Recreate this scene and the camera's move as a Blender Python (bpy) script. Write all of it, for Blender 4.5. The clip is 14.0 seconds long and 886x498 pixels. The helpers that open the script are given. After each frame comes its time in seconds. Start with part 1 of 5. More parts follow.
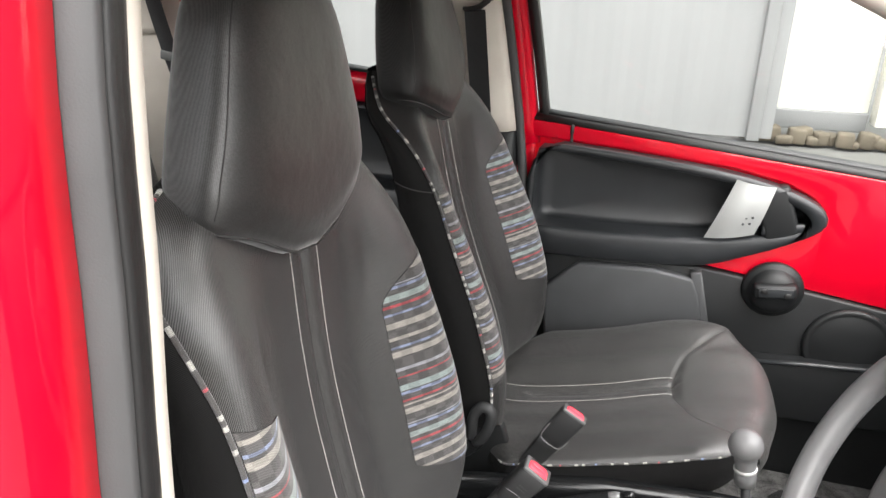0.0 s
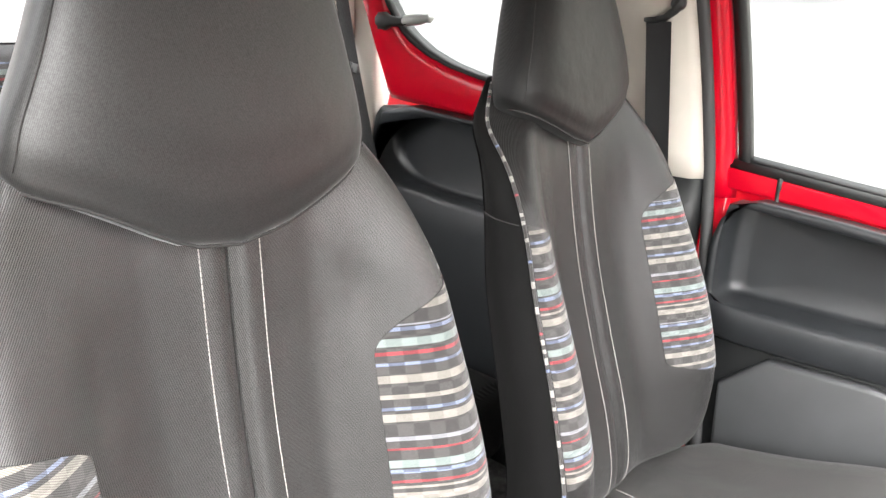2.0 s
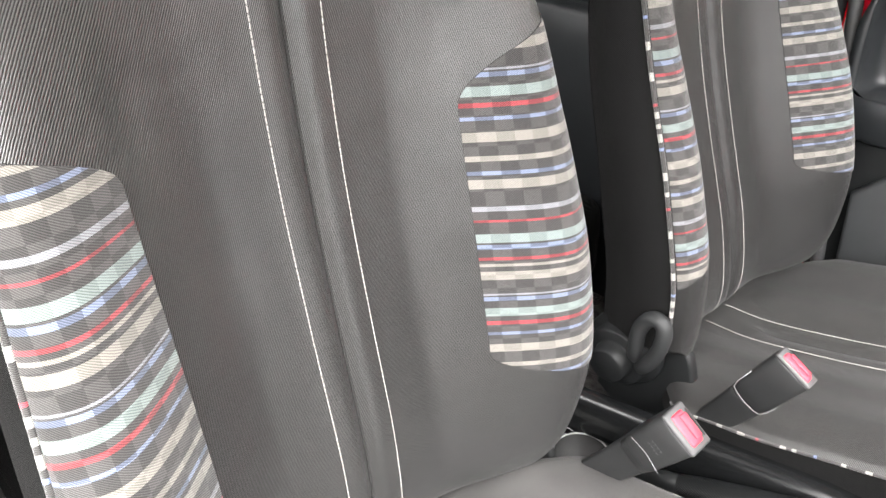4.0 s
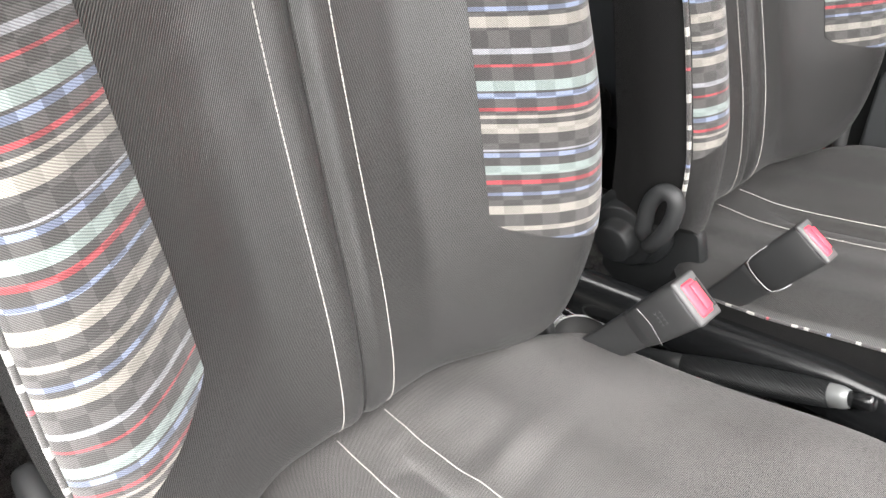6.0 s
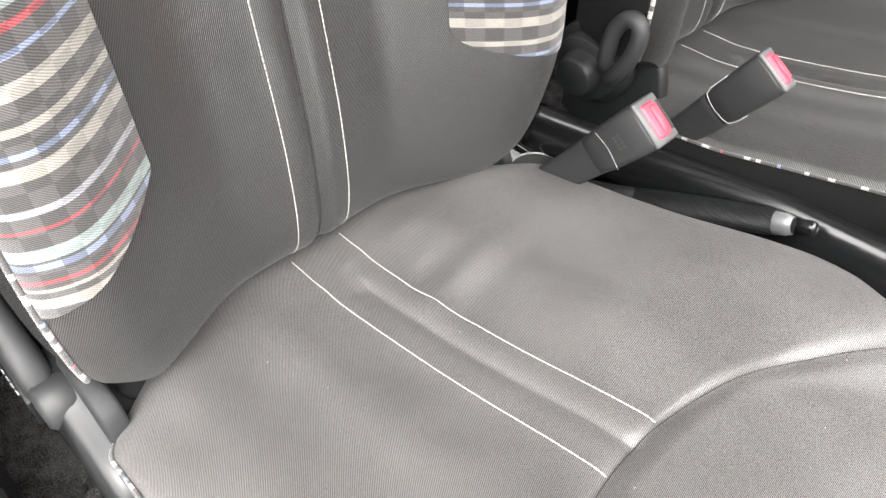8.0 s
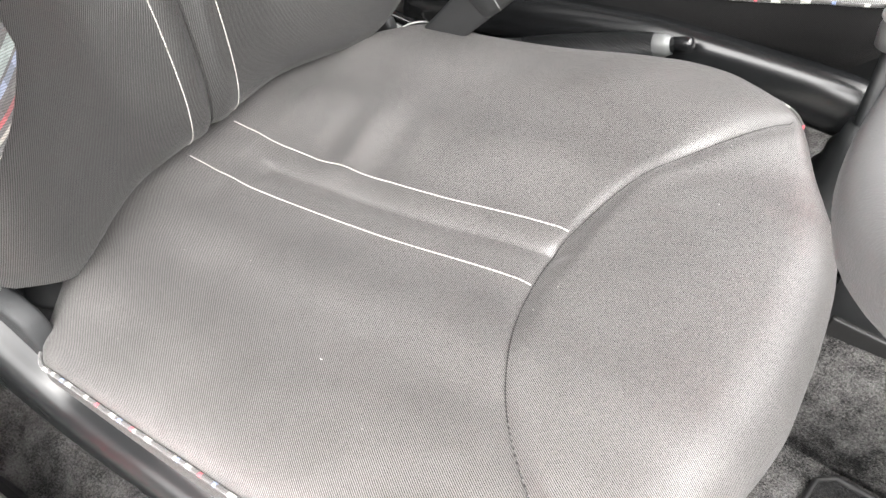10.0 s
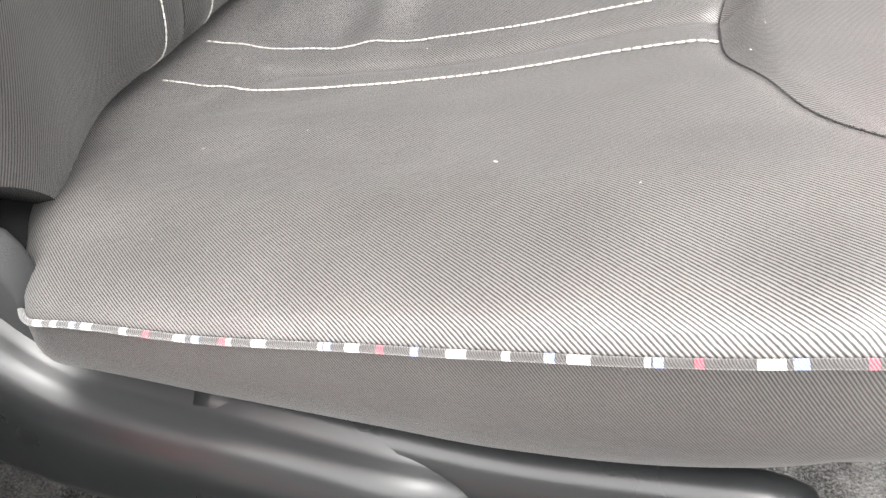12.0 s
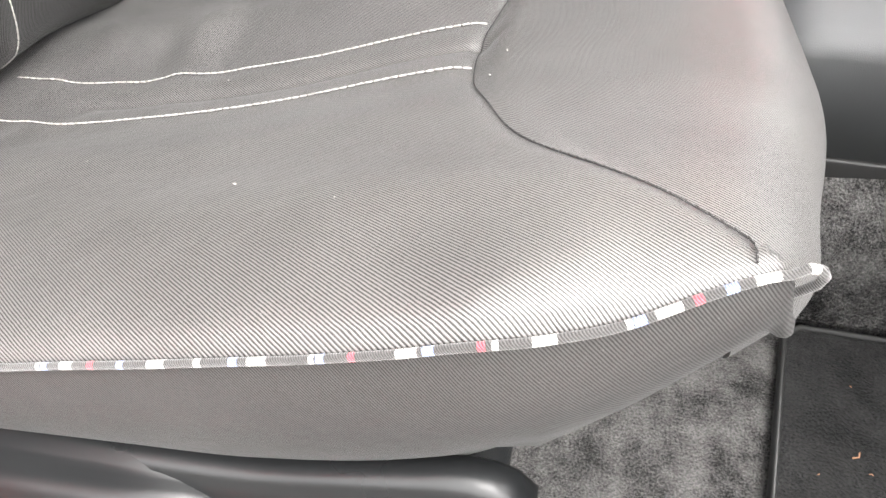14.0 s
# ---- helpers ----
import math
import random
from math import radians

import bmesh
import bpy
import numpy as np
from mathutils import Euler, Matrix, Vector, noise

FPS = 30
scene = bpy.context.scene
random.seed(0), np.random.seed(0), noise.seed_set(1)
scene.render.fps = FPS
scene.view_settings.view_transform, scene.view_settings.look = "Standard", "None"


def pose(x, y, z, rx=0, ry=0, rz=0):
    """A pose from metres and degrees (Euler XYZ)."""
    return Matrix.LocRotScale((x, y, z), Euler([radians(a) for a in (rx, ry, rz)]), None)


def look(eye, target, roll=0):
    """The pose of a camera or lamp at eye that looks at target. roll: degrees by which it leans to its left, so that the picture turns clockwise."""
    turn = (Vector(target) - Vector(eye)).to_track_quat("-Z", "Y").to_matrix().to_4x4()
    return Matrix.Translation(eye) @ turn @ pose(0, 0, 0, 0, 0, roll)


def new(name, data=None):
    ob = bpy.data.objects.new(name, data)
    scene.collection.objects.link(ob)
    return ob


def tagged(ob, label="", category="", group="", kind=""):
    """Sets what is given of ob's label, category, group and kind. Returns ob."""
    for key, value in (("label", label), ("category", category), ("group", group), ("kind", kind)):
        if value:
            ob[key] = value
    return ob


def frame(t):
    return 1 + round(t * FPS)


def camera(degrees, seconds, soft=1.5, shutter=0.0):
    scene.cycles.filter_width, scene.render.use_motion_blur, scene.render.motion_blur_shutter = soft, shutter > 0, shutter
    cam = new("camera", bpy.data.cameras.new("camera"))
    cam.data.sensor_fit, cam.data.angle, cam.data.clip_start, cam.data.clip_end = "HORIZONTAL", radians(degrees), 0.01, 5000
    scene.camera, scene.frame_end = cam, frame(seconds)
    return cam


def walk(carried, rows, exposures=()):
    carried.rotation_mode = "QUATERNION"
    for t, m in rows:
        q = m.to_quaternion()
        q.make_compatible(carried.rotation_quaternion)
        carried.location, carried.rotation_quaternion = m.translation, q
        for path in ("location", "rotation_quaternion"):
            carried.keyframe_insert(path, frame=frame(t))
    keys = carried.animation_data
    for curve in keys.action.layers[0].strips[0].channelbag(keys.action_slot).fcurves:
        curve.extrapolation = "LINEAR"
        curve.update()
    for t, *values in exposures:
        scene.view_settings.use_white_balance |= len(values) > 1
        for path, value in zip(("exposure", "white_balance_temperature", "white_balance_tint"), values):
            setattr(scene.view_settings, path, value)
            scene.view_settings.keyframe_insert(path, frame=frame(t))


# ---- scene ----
cam = camera(62.8, 14.0)
PATH = [
    (0, (0.32, -0.668, 1.461), (-0.214, 1.096, 0.687), 0.7),
    (0.5, (0.359, -0.528, 1.46), (-0.353, 1.216, 0.788), 1.2),
    (1, (0.398, -0.408, 1.44), (-0.595, 1.221, 0.842), 1.6),
    (1.5, (0.447, -0.365, 1.404), (-0.713, 1.161, 0.832), 2.3),
    (2, (0.468, -0.335, 1.353), (-0.738, 1.124, 0.707), 2.3),
    (2.5, (0.456, -0.321, 1.307), (-0.779, 1.064, 0.561), 1.3),
    (3, (0.439, -0.311, 1.267), (-0.814, 0.998, 0.42), 0.5),
    (3.5, (0.429, -0.294, 1.238), (-0.839, 0.941, 0.307), -0.5),
    (3.7, (0.424, -0.289, 1.227), (-0.844, 0.924, 0.267), -0.6),
    (5.8, (0.412, -0.273, 1.144), (-0.774, 0.84, -0.02), 0.1),
    (6, (0.413, -0.268, 1.139), (-0.765, 0.823, -0.054), 0.1),
    (6.5, (0.415, -0.272, 1.126), (-0.715, 0.796, -0.132), 1.2),
    (7, (0.422, -0.279, 1.119), (-0.647, 0.772, -0.205), 2.2),
    (7.5, (0.426, -0.281, 1.105), (-0.57, 0.756, -0.285), 3.5),
    (8, (0.43, -0.285, 1.096), (-0.489, 0.739, -0.355), 4.6),
    (8.5, (0.44, -0.294, 1.088), (-0.399, 0.716, -0.42), 5.4),
    (9, (0.458, -0.31, 1.081), (-0.294, 0.697, -0.475), 5.8),
    (9.2, (0.465, -0.314, 1.08), (-0.254, 0.691, -0.493), 5.4),
    (11.3, (0.428, -0.386, 0.94), (-0.077, 0.773, -0.609), -0.7),
    (11.5, (0.401, -0.404, 0.904), (-0.105, 0.799, -0.612), -1.7),
    (12, (0.338, -0.405, 0.826), (-0.125, 0.966, -0.554), -1.4),
    (12.5, (0.329, -0.409, 0.815), (-0.089, 1.037, -0.502), 0.0),
    (13, (0.357, -0.409, 0.817), (-0.023, 1.051, -0.496), 0.5),
    (13.5, (0.395, -0.405, 0.821), (0.059, 1.06, -0.499), 0.9),
    (14, (0.423, -0.403, 0.835), (0.141, 1.072, -0.486), 1.3),
]
walk(cam, [(t, look(eye, target, roll)) for t, eye, target, roll in PATH], exposures=[(0.0, 1.9), (0.5, 2.36), (1.0, 2.66), (1.5, 2.86), (2.0, 2.95), (3.0, 2.86), (3.5, 2.76), (6.0, 2.6), (7.5, 2.6), (9.0, 2.68), (11.5, 2.48), (12.5, 2.4), (14.0, 2.36)])
SKY, SUN = 0.15, 3.3

# ---- world, sun, sky ----
world = bpy.data.worlds.new("overcast_sky")
scene.world = world
world.use_nodes = True
wn, wl = world.node_tree.nodes, world.node_tree.links
sky = wn.new("ShaderNodeTexSky")
sky.sky_type = "NISHITA"
sky.sun_disc = False
sky.sun_elevation, sky.sun_rotation = radians(61), radians(142)
sky.air_density, sky.dust_density, sky.ozone_density = 1.0, 4.0, 1.0
soften = wn.new("ShaderNodeHueSaturation")
soften.inputs["Saturation"].default_value = 0.18
wl.new(sky.outputs["Color"], soften.inputs["Color"])
wl.new(soften.outputs["Color"], wn["Background"].inputs["Color"])
wn["Background"].inputs["Strength"].default_value = SKY
sun = new("sun", bpy.data.lights.new("sun", "SUN"))
sun.data.energy, sun.data.angle, sun.data.color = SUN, radians(130), (1.0, 0.962, 0.92)
sun.matrix_world = look((0.85, -1.1, 2.5), (0, 0, 0))


# ---- materials ----
def nodes_of(name):
    m = bpy.data.materials.new(name)
    m.use_nodes = True
    return m, m.node_tree.nodes, m.node_tree.links, m.node_tree.nodes["Principled BSDF"]


def noise_node(n, l, scale, detail=4.0, rough=0.55, vector=None):
    t = n.new("ShaderNodeTexNoise")
    t.inputs["Scale"].default_value, t.inputs["Detail"].default_value, t.inputs["Roughness"].default_value = scale, detail, rough
    if vector is None:
        vector = n.new("ShaderNodeTexCoord").outputs["Object"]
    l.new(vector, t.inputs["Vector"])
    return t


def ramp_between(n, l, fac, a, b, lo=0.3, hi=0.7):
    r = n.new("ShaderNodeValToRGB")
    r.color_ramp.elements[0].position, r.color_ramp.elements[1].position = lo, hi
    r.color_ramp.elements[0].color, r.color_ramp.elements[1].color = (*a, 1), (*b, 1)
    l.new(fac, r.inputs["Fac"])
    return r.outputs["Color"]


def shade(c, k):
    return tuple(min(1.0, v * k) for v in c)


def plain(name, colour, rough=0.5, metal=0.0, coat=0.0, grain=900.0, bump=0.1, vary=0.12, spec=0.5, blotch=14.0):
    """A painted, moulded or metal surface with blotches, scuffs in its gloss and a fine grain."""
    m, n, l, p = nodes_of(name)
    big = noise_node(n, l, blotch, 5.0)
    l.new(ramp_between(n, l, big.outputs["Fac"], shade(colour, 1 - vary), shade(colour, 1 + vary)), p.inputs["Base Color"])
    gloss = n.new("ShaderNodeMapRange")
    gloss.inputs["To Min"].default_value, gloss.inputs["To Max"].default_value = max(0.02, rough - 0.08), min(1, rough + 0.08)
    l.new(noise_node(n, l, blotch * 4, 3.0).outputs["Fac"], gloss.inputs["Value"])
    l.new(gloss.outputs["Result"], p.inputs["Roughness"])
    p.inputs["Metallic"].default_value, p.inputs["Coat Weight"].default_value = metal, coat
    p.inputs["Specular IOR Level"].default_value = spec
    if bump:
        b = n.new("ShaderNodeBump")
        b.inputs["Strength"].default_value, b.inputs["Distance"].default_value = bump, 0.001
        l.new(noise_node(n, l, grain, 2.0).outputs["Fac"], b.inputs["Height"])
        l.new(b.outputs["Normal"], p.inputs["Normal"])
    return m


def cloth(name, colour, rib=0.0015, along=(0.7, 0.7, 0.0), sheen=0.35, rough=0.75, bump=0.5, vary=0.2, check=0.0, tone=0.35, lint=0.3, gloss=0.35, ior=1.5, pucker=0.0, cord=1.0, fuzz=0.55):
    """Twill: fine slanting ribs rib metres apart, lint and slow wear; check adds the woven chequer of the striped cloth."""
    m, n, l, p = nodes_of(name)
    co = n.new("ShaderNodeTexCoord").outputs["Object"]
    dot = n.new("ShaderNodeVectorMath")
    dot.operation = "DOT_PRODUCT"
    l.new(co, dot.inputs[0])
    dot.inputs[1].default_value = Vector(along).normalized() * (2 * math.pi / rib)
    sway = noise_node(n, l, 160.0, 2.0, 0.5, co)
    phase = n.new("ShaderNodeMath")
    phase.operation = "MULTIPLY_ADD"
    phase.inputs[1].default_value = 2.3
    l.new(sway.outputs["Fac"], phase.inputs[0])
    l.new(dot.outputs["Value"], phase.inputs[2])
    sine = n.new("ShaderNodeMath")
    sine.operation = "SINE"
    l.new(phase.outputs["Value"], sine.inputs[0])
    ribs = n.new("ShaderNodeMapRange")
    ribs.inputs["From Min"].default_value = -1.0
    ribs.inputs["To Min"].default_value, ribs.inputs["To Max"].default_value = 0.5 - 0.5 * cord, 0.5 + 0.5 * cord
    l.new(sine.outputs["Value"], ribs.inputs["Value"])
    fine = noise_node(n, l, 620.0, 4.0, 0.7, co)
    weave = n.new("ShaderNodeMath")
    weave.operation = "MULTIPLY_ADD"
    weave.inputs[1].default_value = 0.7
    l.new(fine.outputs["Fac"], weave.inputs[0])
    l.new(ribs.outputs["Result"], weave.inputs[2])
    worn = noise_node(n, l, 9.0, 5.0, vector=co)
    base = ramp_between(n, l, worn.outputs["Fac"], shade(colour, 1 - vary), shade(colour, 1 + vary))
    mix = n.new("ShaderNodeMix")
    mix.data_type, mix.blend_type = "RGBA", "MULTIPLY"
    mix.inputs["Factor"].default_value = 1.0
    l.new(base, mix.inputs["A"])
    l.new(ramp_between(n, l, weave.outputs["Value"], (1 - tone,) * 3, (1 + tone,) * 3, 0.5, 1.2), mix.inputs["B"])
    out = mix.outputs["Result"]
    if check:
        ck = n.new("ShaderNodeTexChecker")
        ck.inputs["Scale"].default_value = 1.0
        ck.inputs["Color1"].default_value, ck.inputs["Color2"].default_value = (1 + check, 1 + check, 1 + check, 1), (1 - check, 1 - check, 1 - check, 1)
        uv = n.new("ShaderNodeUVMap")
        l.new(uv.outputs["UV"], ck.inputs["Vector"])
        mc = n.new("ShaderNodeMix")
        mc.data_type, mc.blend_type = "RGBA", "MULTIPLY"
        mc.inputs["Factor"].default_value = 1.0
        l.new(out, mc.inputs["A"])
        l.new(ck.outputs["Color"], mc.inputs["B"])
        out = mc.outputs["Result"]
    if lint:
        fluff = noise_node(n, l, 330.0, 2.0, 0.6, co)
        ml = n.new("ShaderNodeMix")
        ml.data_type = "RGBA"
        l.new(ramp_between(n, l, fluff.outputs["Fac"], (0, 0, 0), (lint, lint, lint), 0.73, 0.80), ml.inputs["Factor"])
        l.new(out, ml.inputs["A"])
        ml.inputs["B"].default_value = (0.35, 0.35, 0.34, 1)
        out = ml.outputs["Result"]
    l.new(out, p.inputs["Base Color"])
    p.inputs["Roughness"].default_value = rough
    # the raised floats shine, the gaps between them do not
    shine = n.new("ShaderNodeMapRange")
    shine.inputs["From Min"].default_value, shine.inputs["From Max"].default_value = 0.5, 1.2
    shine.inputs["To Min"].default_value, shine.inputs["To Max"].default_value = gloss * 0.4, gloss * 1.4
    l.new(weave.outputs["Value"], shine.inputs["Value"])
    l.new(shine.outputs["Result"], p.inputs["Specular IOR Level"])
    p.inputs["IOR"].default_value = ior
    p.inputs["Sheen Weight"].default_value, p.inputs["Sheen Roughness"].default_value = sheen, fuzz
    b = n.new("ShaderNodeBump")
    b.inputs["Strength"].default_value, b.inputs["Distance"].default_value = bump, 0.0004
    l.new(weave.outputs["Value"], b.inputs["Height"])
    if pucker:
        soft = n.new("ShaderNodeBump")
        soft.inputs["Strength"].default_value, soft.inputs["Distance"].default_value = pucker, 0.004
        l.new(noise_node(n, l, 26.0, 3.0, 0.5, co).outputs["Fac"], soft.inputs["Height"])
        l.new(soft.outputs["Normal"], b.inputs["Normal"])
    l.new(b.outputs["Normal"], p.inputs["Normal"])
    return m


def carpet_of(name, colour, light):
    """Short looped pile: speckled tufts, flattened patches and deep relief."""
    m, n, l, p = nodes_of(name)
    co = n.new("ShaderNodeTexCoord").outputs["Object"]
    tuft = n.new("ShaderNodeTexVoronoi")
    tuft.inputs["Scale"].default_value, tuft.inputs["Randomness"].default_value = 300.0, 1.0
    l.new(co, tuft.inputs["Vector"])
    a = noise_node(n, l, 420.0, 6.0, 0.8, co)
    worn = noise_node(n, l, 26.0, 4.0, 0.65, co)
    add = n.new("ShaderNodeMath")
    add.operation = "MULTIPLY_ADD"
    add.inputs[1].default_value = 0.6
    l.new(worn.outputs["Fac"], add.inputs[0])
    l.new(a.outputs["Fac"], add.inputs[2])
    l.new(ramp_between(n, l, add.outputs["Value"], colour, light, 0.68, 1.02), p.inputs["Base Color"])
    p.inputs["Roughness"].default_value = 1.0
    p.inputs["Sheen Weight"].default_value = 0.05
    p.inputs["Specular IOR Level"].default_value = 0.05
    relief = n.new("ShaderNodeMath")
    relief.operation = "SUBTRACT"
    l.new(a.outputs["Fac"], relief.inputs[0])
    l.new(tuft.outputs["Distance"], relief.inputs[1])
    b = n.new("ShaderNodeBump")
    b.inputs["Strength"].default_value, b.inputs["Distance"].default_value = 1.0, 0.006
    l.new(relief.outputs["Value"], b.inputs["Height"])
    l.new(b.outputs["Normal"], p.inputs["Normal"])
    return m


# one twill in lit and shaded copies: the seats' light is painted in
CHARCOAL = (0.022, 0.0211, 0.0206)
# driver's cushion: the lit copy, paler to stand for stronger light
LIT_CHARCOAL = (0.074, 0.0710, 0.0693)
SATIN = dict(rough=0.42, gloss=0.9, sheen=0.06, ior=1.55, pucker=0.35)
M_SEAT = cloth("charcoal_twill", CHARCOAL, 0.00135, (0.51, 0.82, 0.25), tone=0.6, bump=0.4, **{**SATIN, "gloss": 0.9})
M_SEAT_LIT = cloth("charcoal_twill_lit", LIT_CHARCOAL, 0.00118, (0.51, 0.82, 0.25), tone=0.66, bump=0.34, **{**SATIN, "gloss": 0.8, "rough": 0.42})
M_SIDE = cloth("black_side_cloth", (0.0055, 0.0054, 0.0054), 0.0014, (0.5, 0.1, 0.85), sheen=0.02, tone=0.25, lint=0.08, gloss=0.14)
# passenger's backrest: darker copy, its weaker light put into the colour
M_BACK_SHADED = cloth("charcoal_twill_back_shaded", (0.012, 0.0116, 0.0114), 0.0014, (0.45, 0.82, -0.38), tone=0.5, bump=0.35, **{**SATIN, "gloss": 0.5})
# skirt: the same twill darker, side-face shade put into its colour
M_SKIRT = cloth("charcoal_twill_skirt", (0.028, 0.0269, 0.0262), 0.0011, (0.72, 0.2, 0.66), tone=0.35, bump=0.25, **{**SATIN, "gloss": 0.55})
# driver's backrest: darker than the cushion, its shade put into the colour
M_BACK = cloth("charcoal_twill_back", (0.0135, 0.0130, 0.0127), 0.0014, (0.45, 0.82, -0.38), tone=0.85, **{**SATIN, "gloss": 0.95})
HEAD = dict(rib=0.0012, along=(0.45, 0.82, -0.38), bump=0.12, tone=0.1, lint=0.05, cord=0.2)
M_HEAD = cloth("headrest_cloth", (0.0105, 0.0103, 0.0101), **HEAD, **{**SATIN, "gloss": 0.75, "rough": 0.5, "sheen": 0.4, "fuzz": 0.34})
# passenger's headrest: darker copy with its shade painted in
M_HEAD_SHADED = cloth("headrest_cloth_shaded", (0.0075, 0.0074, 0.0073), **HEAD, **{**SATIN, "gloss": 0.3, "rough": 0.5})
BOLT = dict(rib=0.0013, along=(0.2, 0.6, 0.8), sheen=0.25, tone=0.25, lint=0.1)
S_GREY = cloth("woven_charcoal_chequer", (0.043, 0.041, 0.040), check=0.24, **BOLT)
S_MINT = cloth("woven_mint", (0.162, 0.196, 0.187), check=0.12, vary=0.08, **BOLT)
S_CREAM = cloth("woven_cream", (0.19, 0.179, 0.159), check=0.12, vary=0.08, **BOLT)
S_BLUE = cloth("woven_blue", (0.115, 0.138, 0.20), check=0.32, vary=0.1, **BOLT)
S_RED = cloth("woven_red", (0.21, 0.032, 0.038), check=0.25, vary=0.1, **BOLT)
S_WHITE = cloth("woven_white", (0.182, 0.186, 0.20), check=0.12, vary=0.08, **BOLT)
STRIPE_MATS = [S_GREY, S_MINT, S_CREAM, S_BLUE, S_RED, S_WHITE]
CORD = dict(rib=0.0008, along=(0.6, 0.2, 0.75), lint=0.0)
P_GREY = cloth("piping_charcoal", (0.04, 0.038, 0.037), **CORD)
P_WHITE = cloth("piping_white", (0.34, 0.335, 0.31), vary=0.15, **CORD)
P_BLUE = cloth("piping_blue", (0.16, 0.21, 0.37), **CORD)
P_RED = cloth("piping_red", (0.36, 0.05, 0.065), **CORD)
PIPE_MATS = [P_GREY, P_WHITE, P_BLUE, P_RED]
M_THREAD = plain("white_thread", (0.37, 0.36, 0.342), 0.8, grain=2500, bump=0.4)
M_SEAM = plain("dark_seam", (0.028, 0.027, 0.027), 0.9, bump=0)
M_PLASTIC = plain("black_grained_plastic", (0.011, 0.0118, 0.0124), 0.45, grain=1100, bump=0.25, spec=0.35)
M_SHIELD = plain("satin_black_plastic", (0.009, 0.0096, 0.0102), 0.29, grain=1400, bump=0.05, spec=0.42, blotch=4)
M_GLOSS = plain("glossy_black_plastic", (0.008, 0.0085, 0.009), 0.22, grain=1400, bump=0.03, spec=0.7, blotch=4)
M_DOORTOP = plain("dark_grey_plastic", (0.021, 0.023, 0.025), 0.36, grain=1100, bump=0.25)
M_DOORLOW = plain("grey_moulded_panel", (0.046, 0.048, 0.050), 0.5, grain=1100, bump=0.3)
M_RED = plain("red_car_paint", (0.58, 0.001, 0.016), 0.4, coat=0.7, grain=3000, bump=0.01, vary=0.04, spec=0.1)
M_LEVER = plain("grey_satin_plastic", (0.022, 0.0228, 0.0235), 0.55, grain=1200, bump=0.12)
M_TOWER = plain("matt_grey_plastic", (0.023, 0.024, 0.025), 0.6, grain=1100, bump=0.3, spec=0.3)
M_RUBBER = plain("rubber_seal", (0.047, 0.047, 0.048), 0.6, grain=600, bump=0.2)
M_SEALPALE = plain("pale_rubber_seal", (0.20, 0.21, 0.19), 0.6, grain=600, bump=0.2)
M_GASKET = plain("black_gasket", (0.014, 0.014, 0.014), 0.5, grain=600, bump=0.2)
M_BEIGE = plain("beige_trim", (0.56, 0.52, 0.46), 0.6, grain=1200, bump=0.2, vary=0.05)
M_ROOF = cloth("beige_headliner", (0.40, 0.38, 0.345), 0.002, sheen=0.1, vary=0.06, tone=0.1, lint=0)
M_BELT = cloth("black_webbing", (0.018, 0.018, 0.019), 0.002, (0.2, 0, 1), sheen=0.1, vary=0.1, lint=0)
M_BUCKLE_RED = plain("red_button_plastic", (0.70, 0.045, 0.075), 0.35, bump=0.05, vary=0.06)
M_BUCKLE = plain("matt_black_buckle_plastic", (0.020, 0.0205, 0.021), 0.5, grain=1500, bump=0.2)
M_KNURL = plain("dull_silver_plastic", (0.16, 0.165, 0.165), 0.38, metal=0.3, bump=0.1)
M_RIM = plain("pale_grey_plastic", (0.075, 0.075, 0.076), 0.35, bump=0.05)
M_SILVER = plain("satin_silver_plastic", (0.42, 0.43, 0.42), 0.35, metal=0.35, bump=0.05, vary=0.06)
M_CHROME = plain("polished_metal", (0.75, 0.75, 0.76), 0.15, metal=1.0, bump=0, vary=0.05)
M_CRUMB = plain("dry_crumbs", (0.55, 0.28, 0.16), 0.8, bump=0)
M_MARK = plain("pale_print", (0.33, 0.33, 0.33), 0.6, bump=0)
M_CARPET = carpet_of("grey_carpet", (0.011, 0.011, 0.011), (0.27, 0.264, 0.258))
M_MAT = carpet_of("black_floor_mat", (0.007, 0.007, 0.0075), (0.045, 0.045, 0.045))
M_WHEEL = plain("leather_wheel", (0.13, 0.13, 0.132), 0.36, grain=700, bump=0.3)
M_WALL = plain("white_sheet_metal", (0.235, 0.235, 0.239), 0.55, grain=60, bump=0.05, vary=0.03, blotch=0.8)
M_WALL2 = plain("cream_render", (0.74, 0.72, 0.66), 0.8, grain=200, bump=0.3, vary=0.05, blotch=1.2)
M_EAVE = plain("grey_sheet", (0.13, 0.13, 0.133), 0.6, grain=60, bump=0.05, vary=0.04)
M_STONE = plain("brown_stone", (0.115, 0.096, 0.072), 0.9, grain=60, bump=0.8, vary=0.3, blotch=6)
M_BLOCKER = plain("grey_rough_render", (0.27, 0.265, 0.25), 0.9, grain=60, bump=0.8, vary=0.2, blotch=3)
M_GROUND = plain("concrete_yard", (0.13, 0.127, 0.121), 0.9, grain=120, bump=0.5, vary=0.15, blotch=2.5)
M_GLASS, gn, gl, gp = nodes_of("tinted_window_glass")
clear, glint, both = gn.new("ShaderNodeBsdfTransparent"), gn.new("ShaderNodeBsdfGlossy"), gn.new("ShaderNodeMixShader")
clear.inputs["Color"].default_value = (0.80, 0.84, 0.82, 1)
glint.inputs["Roughness"].default_value = 0.01
both.inputs["Fac"].default_value = 0.04
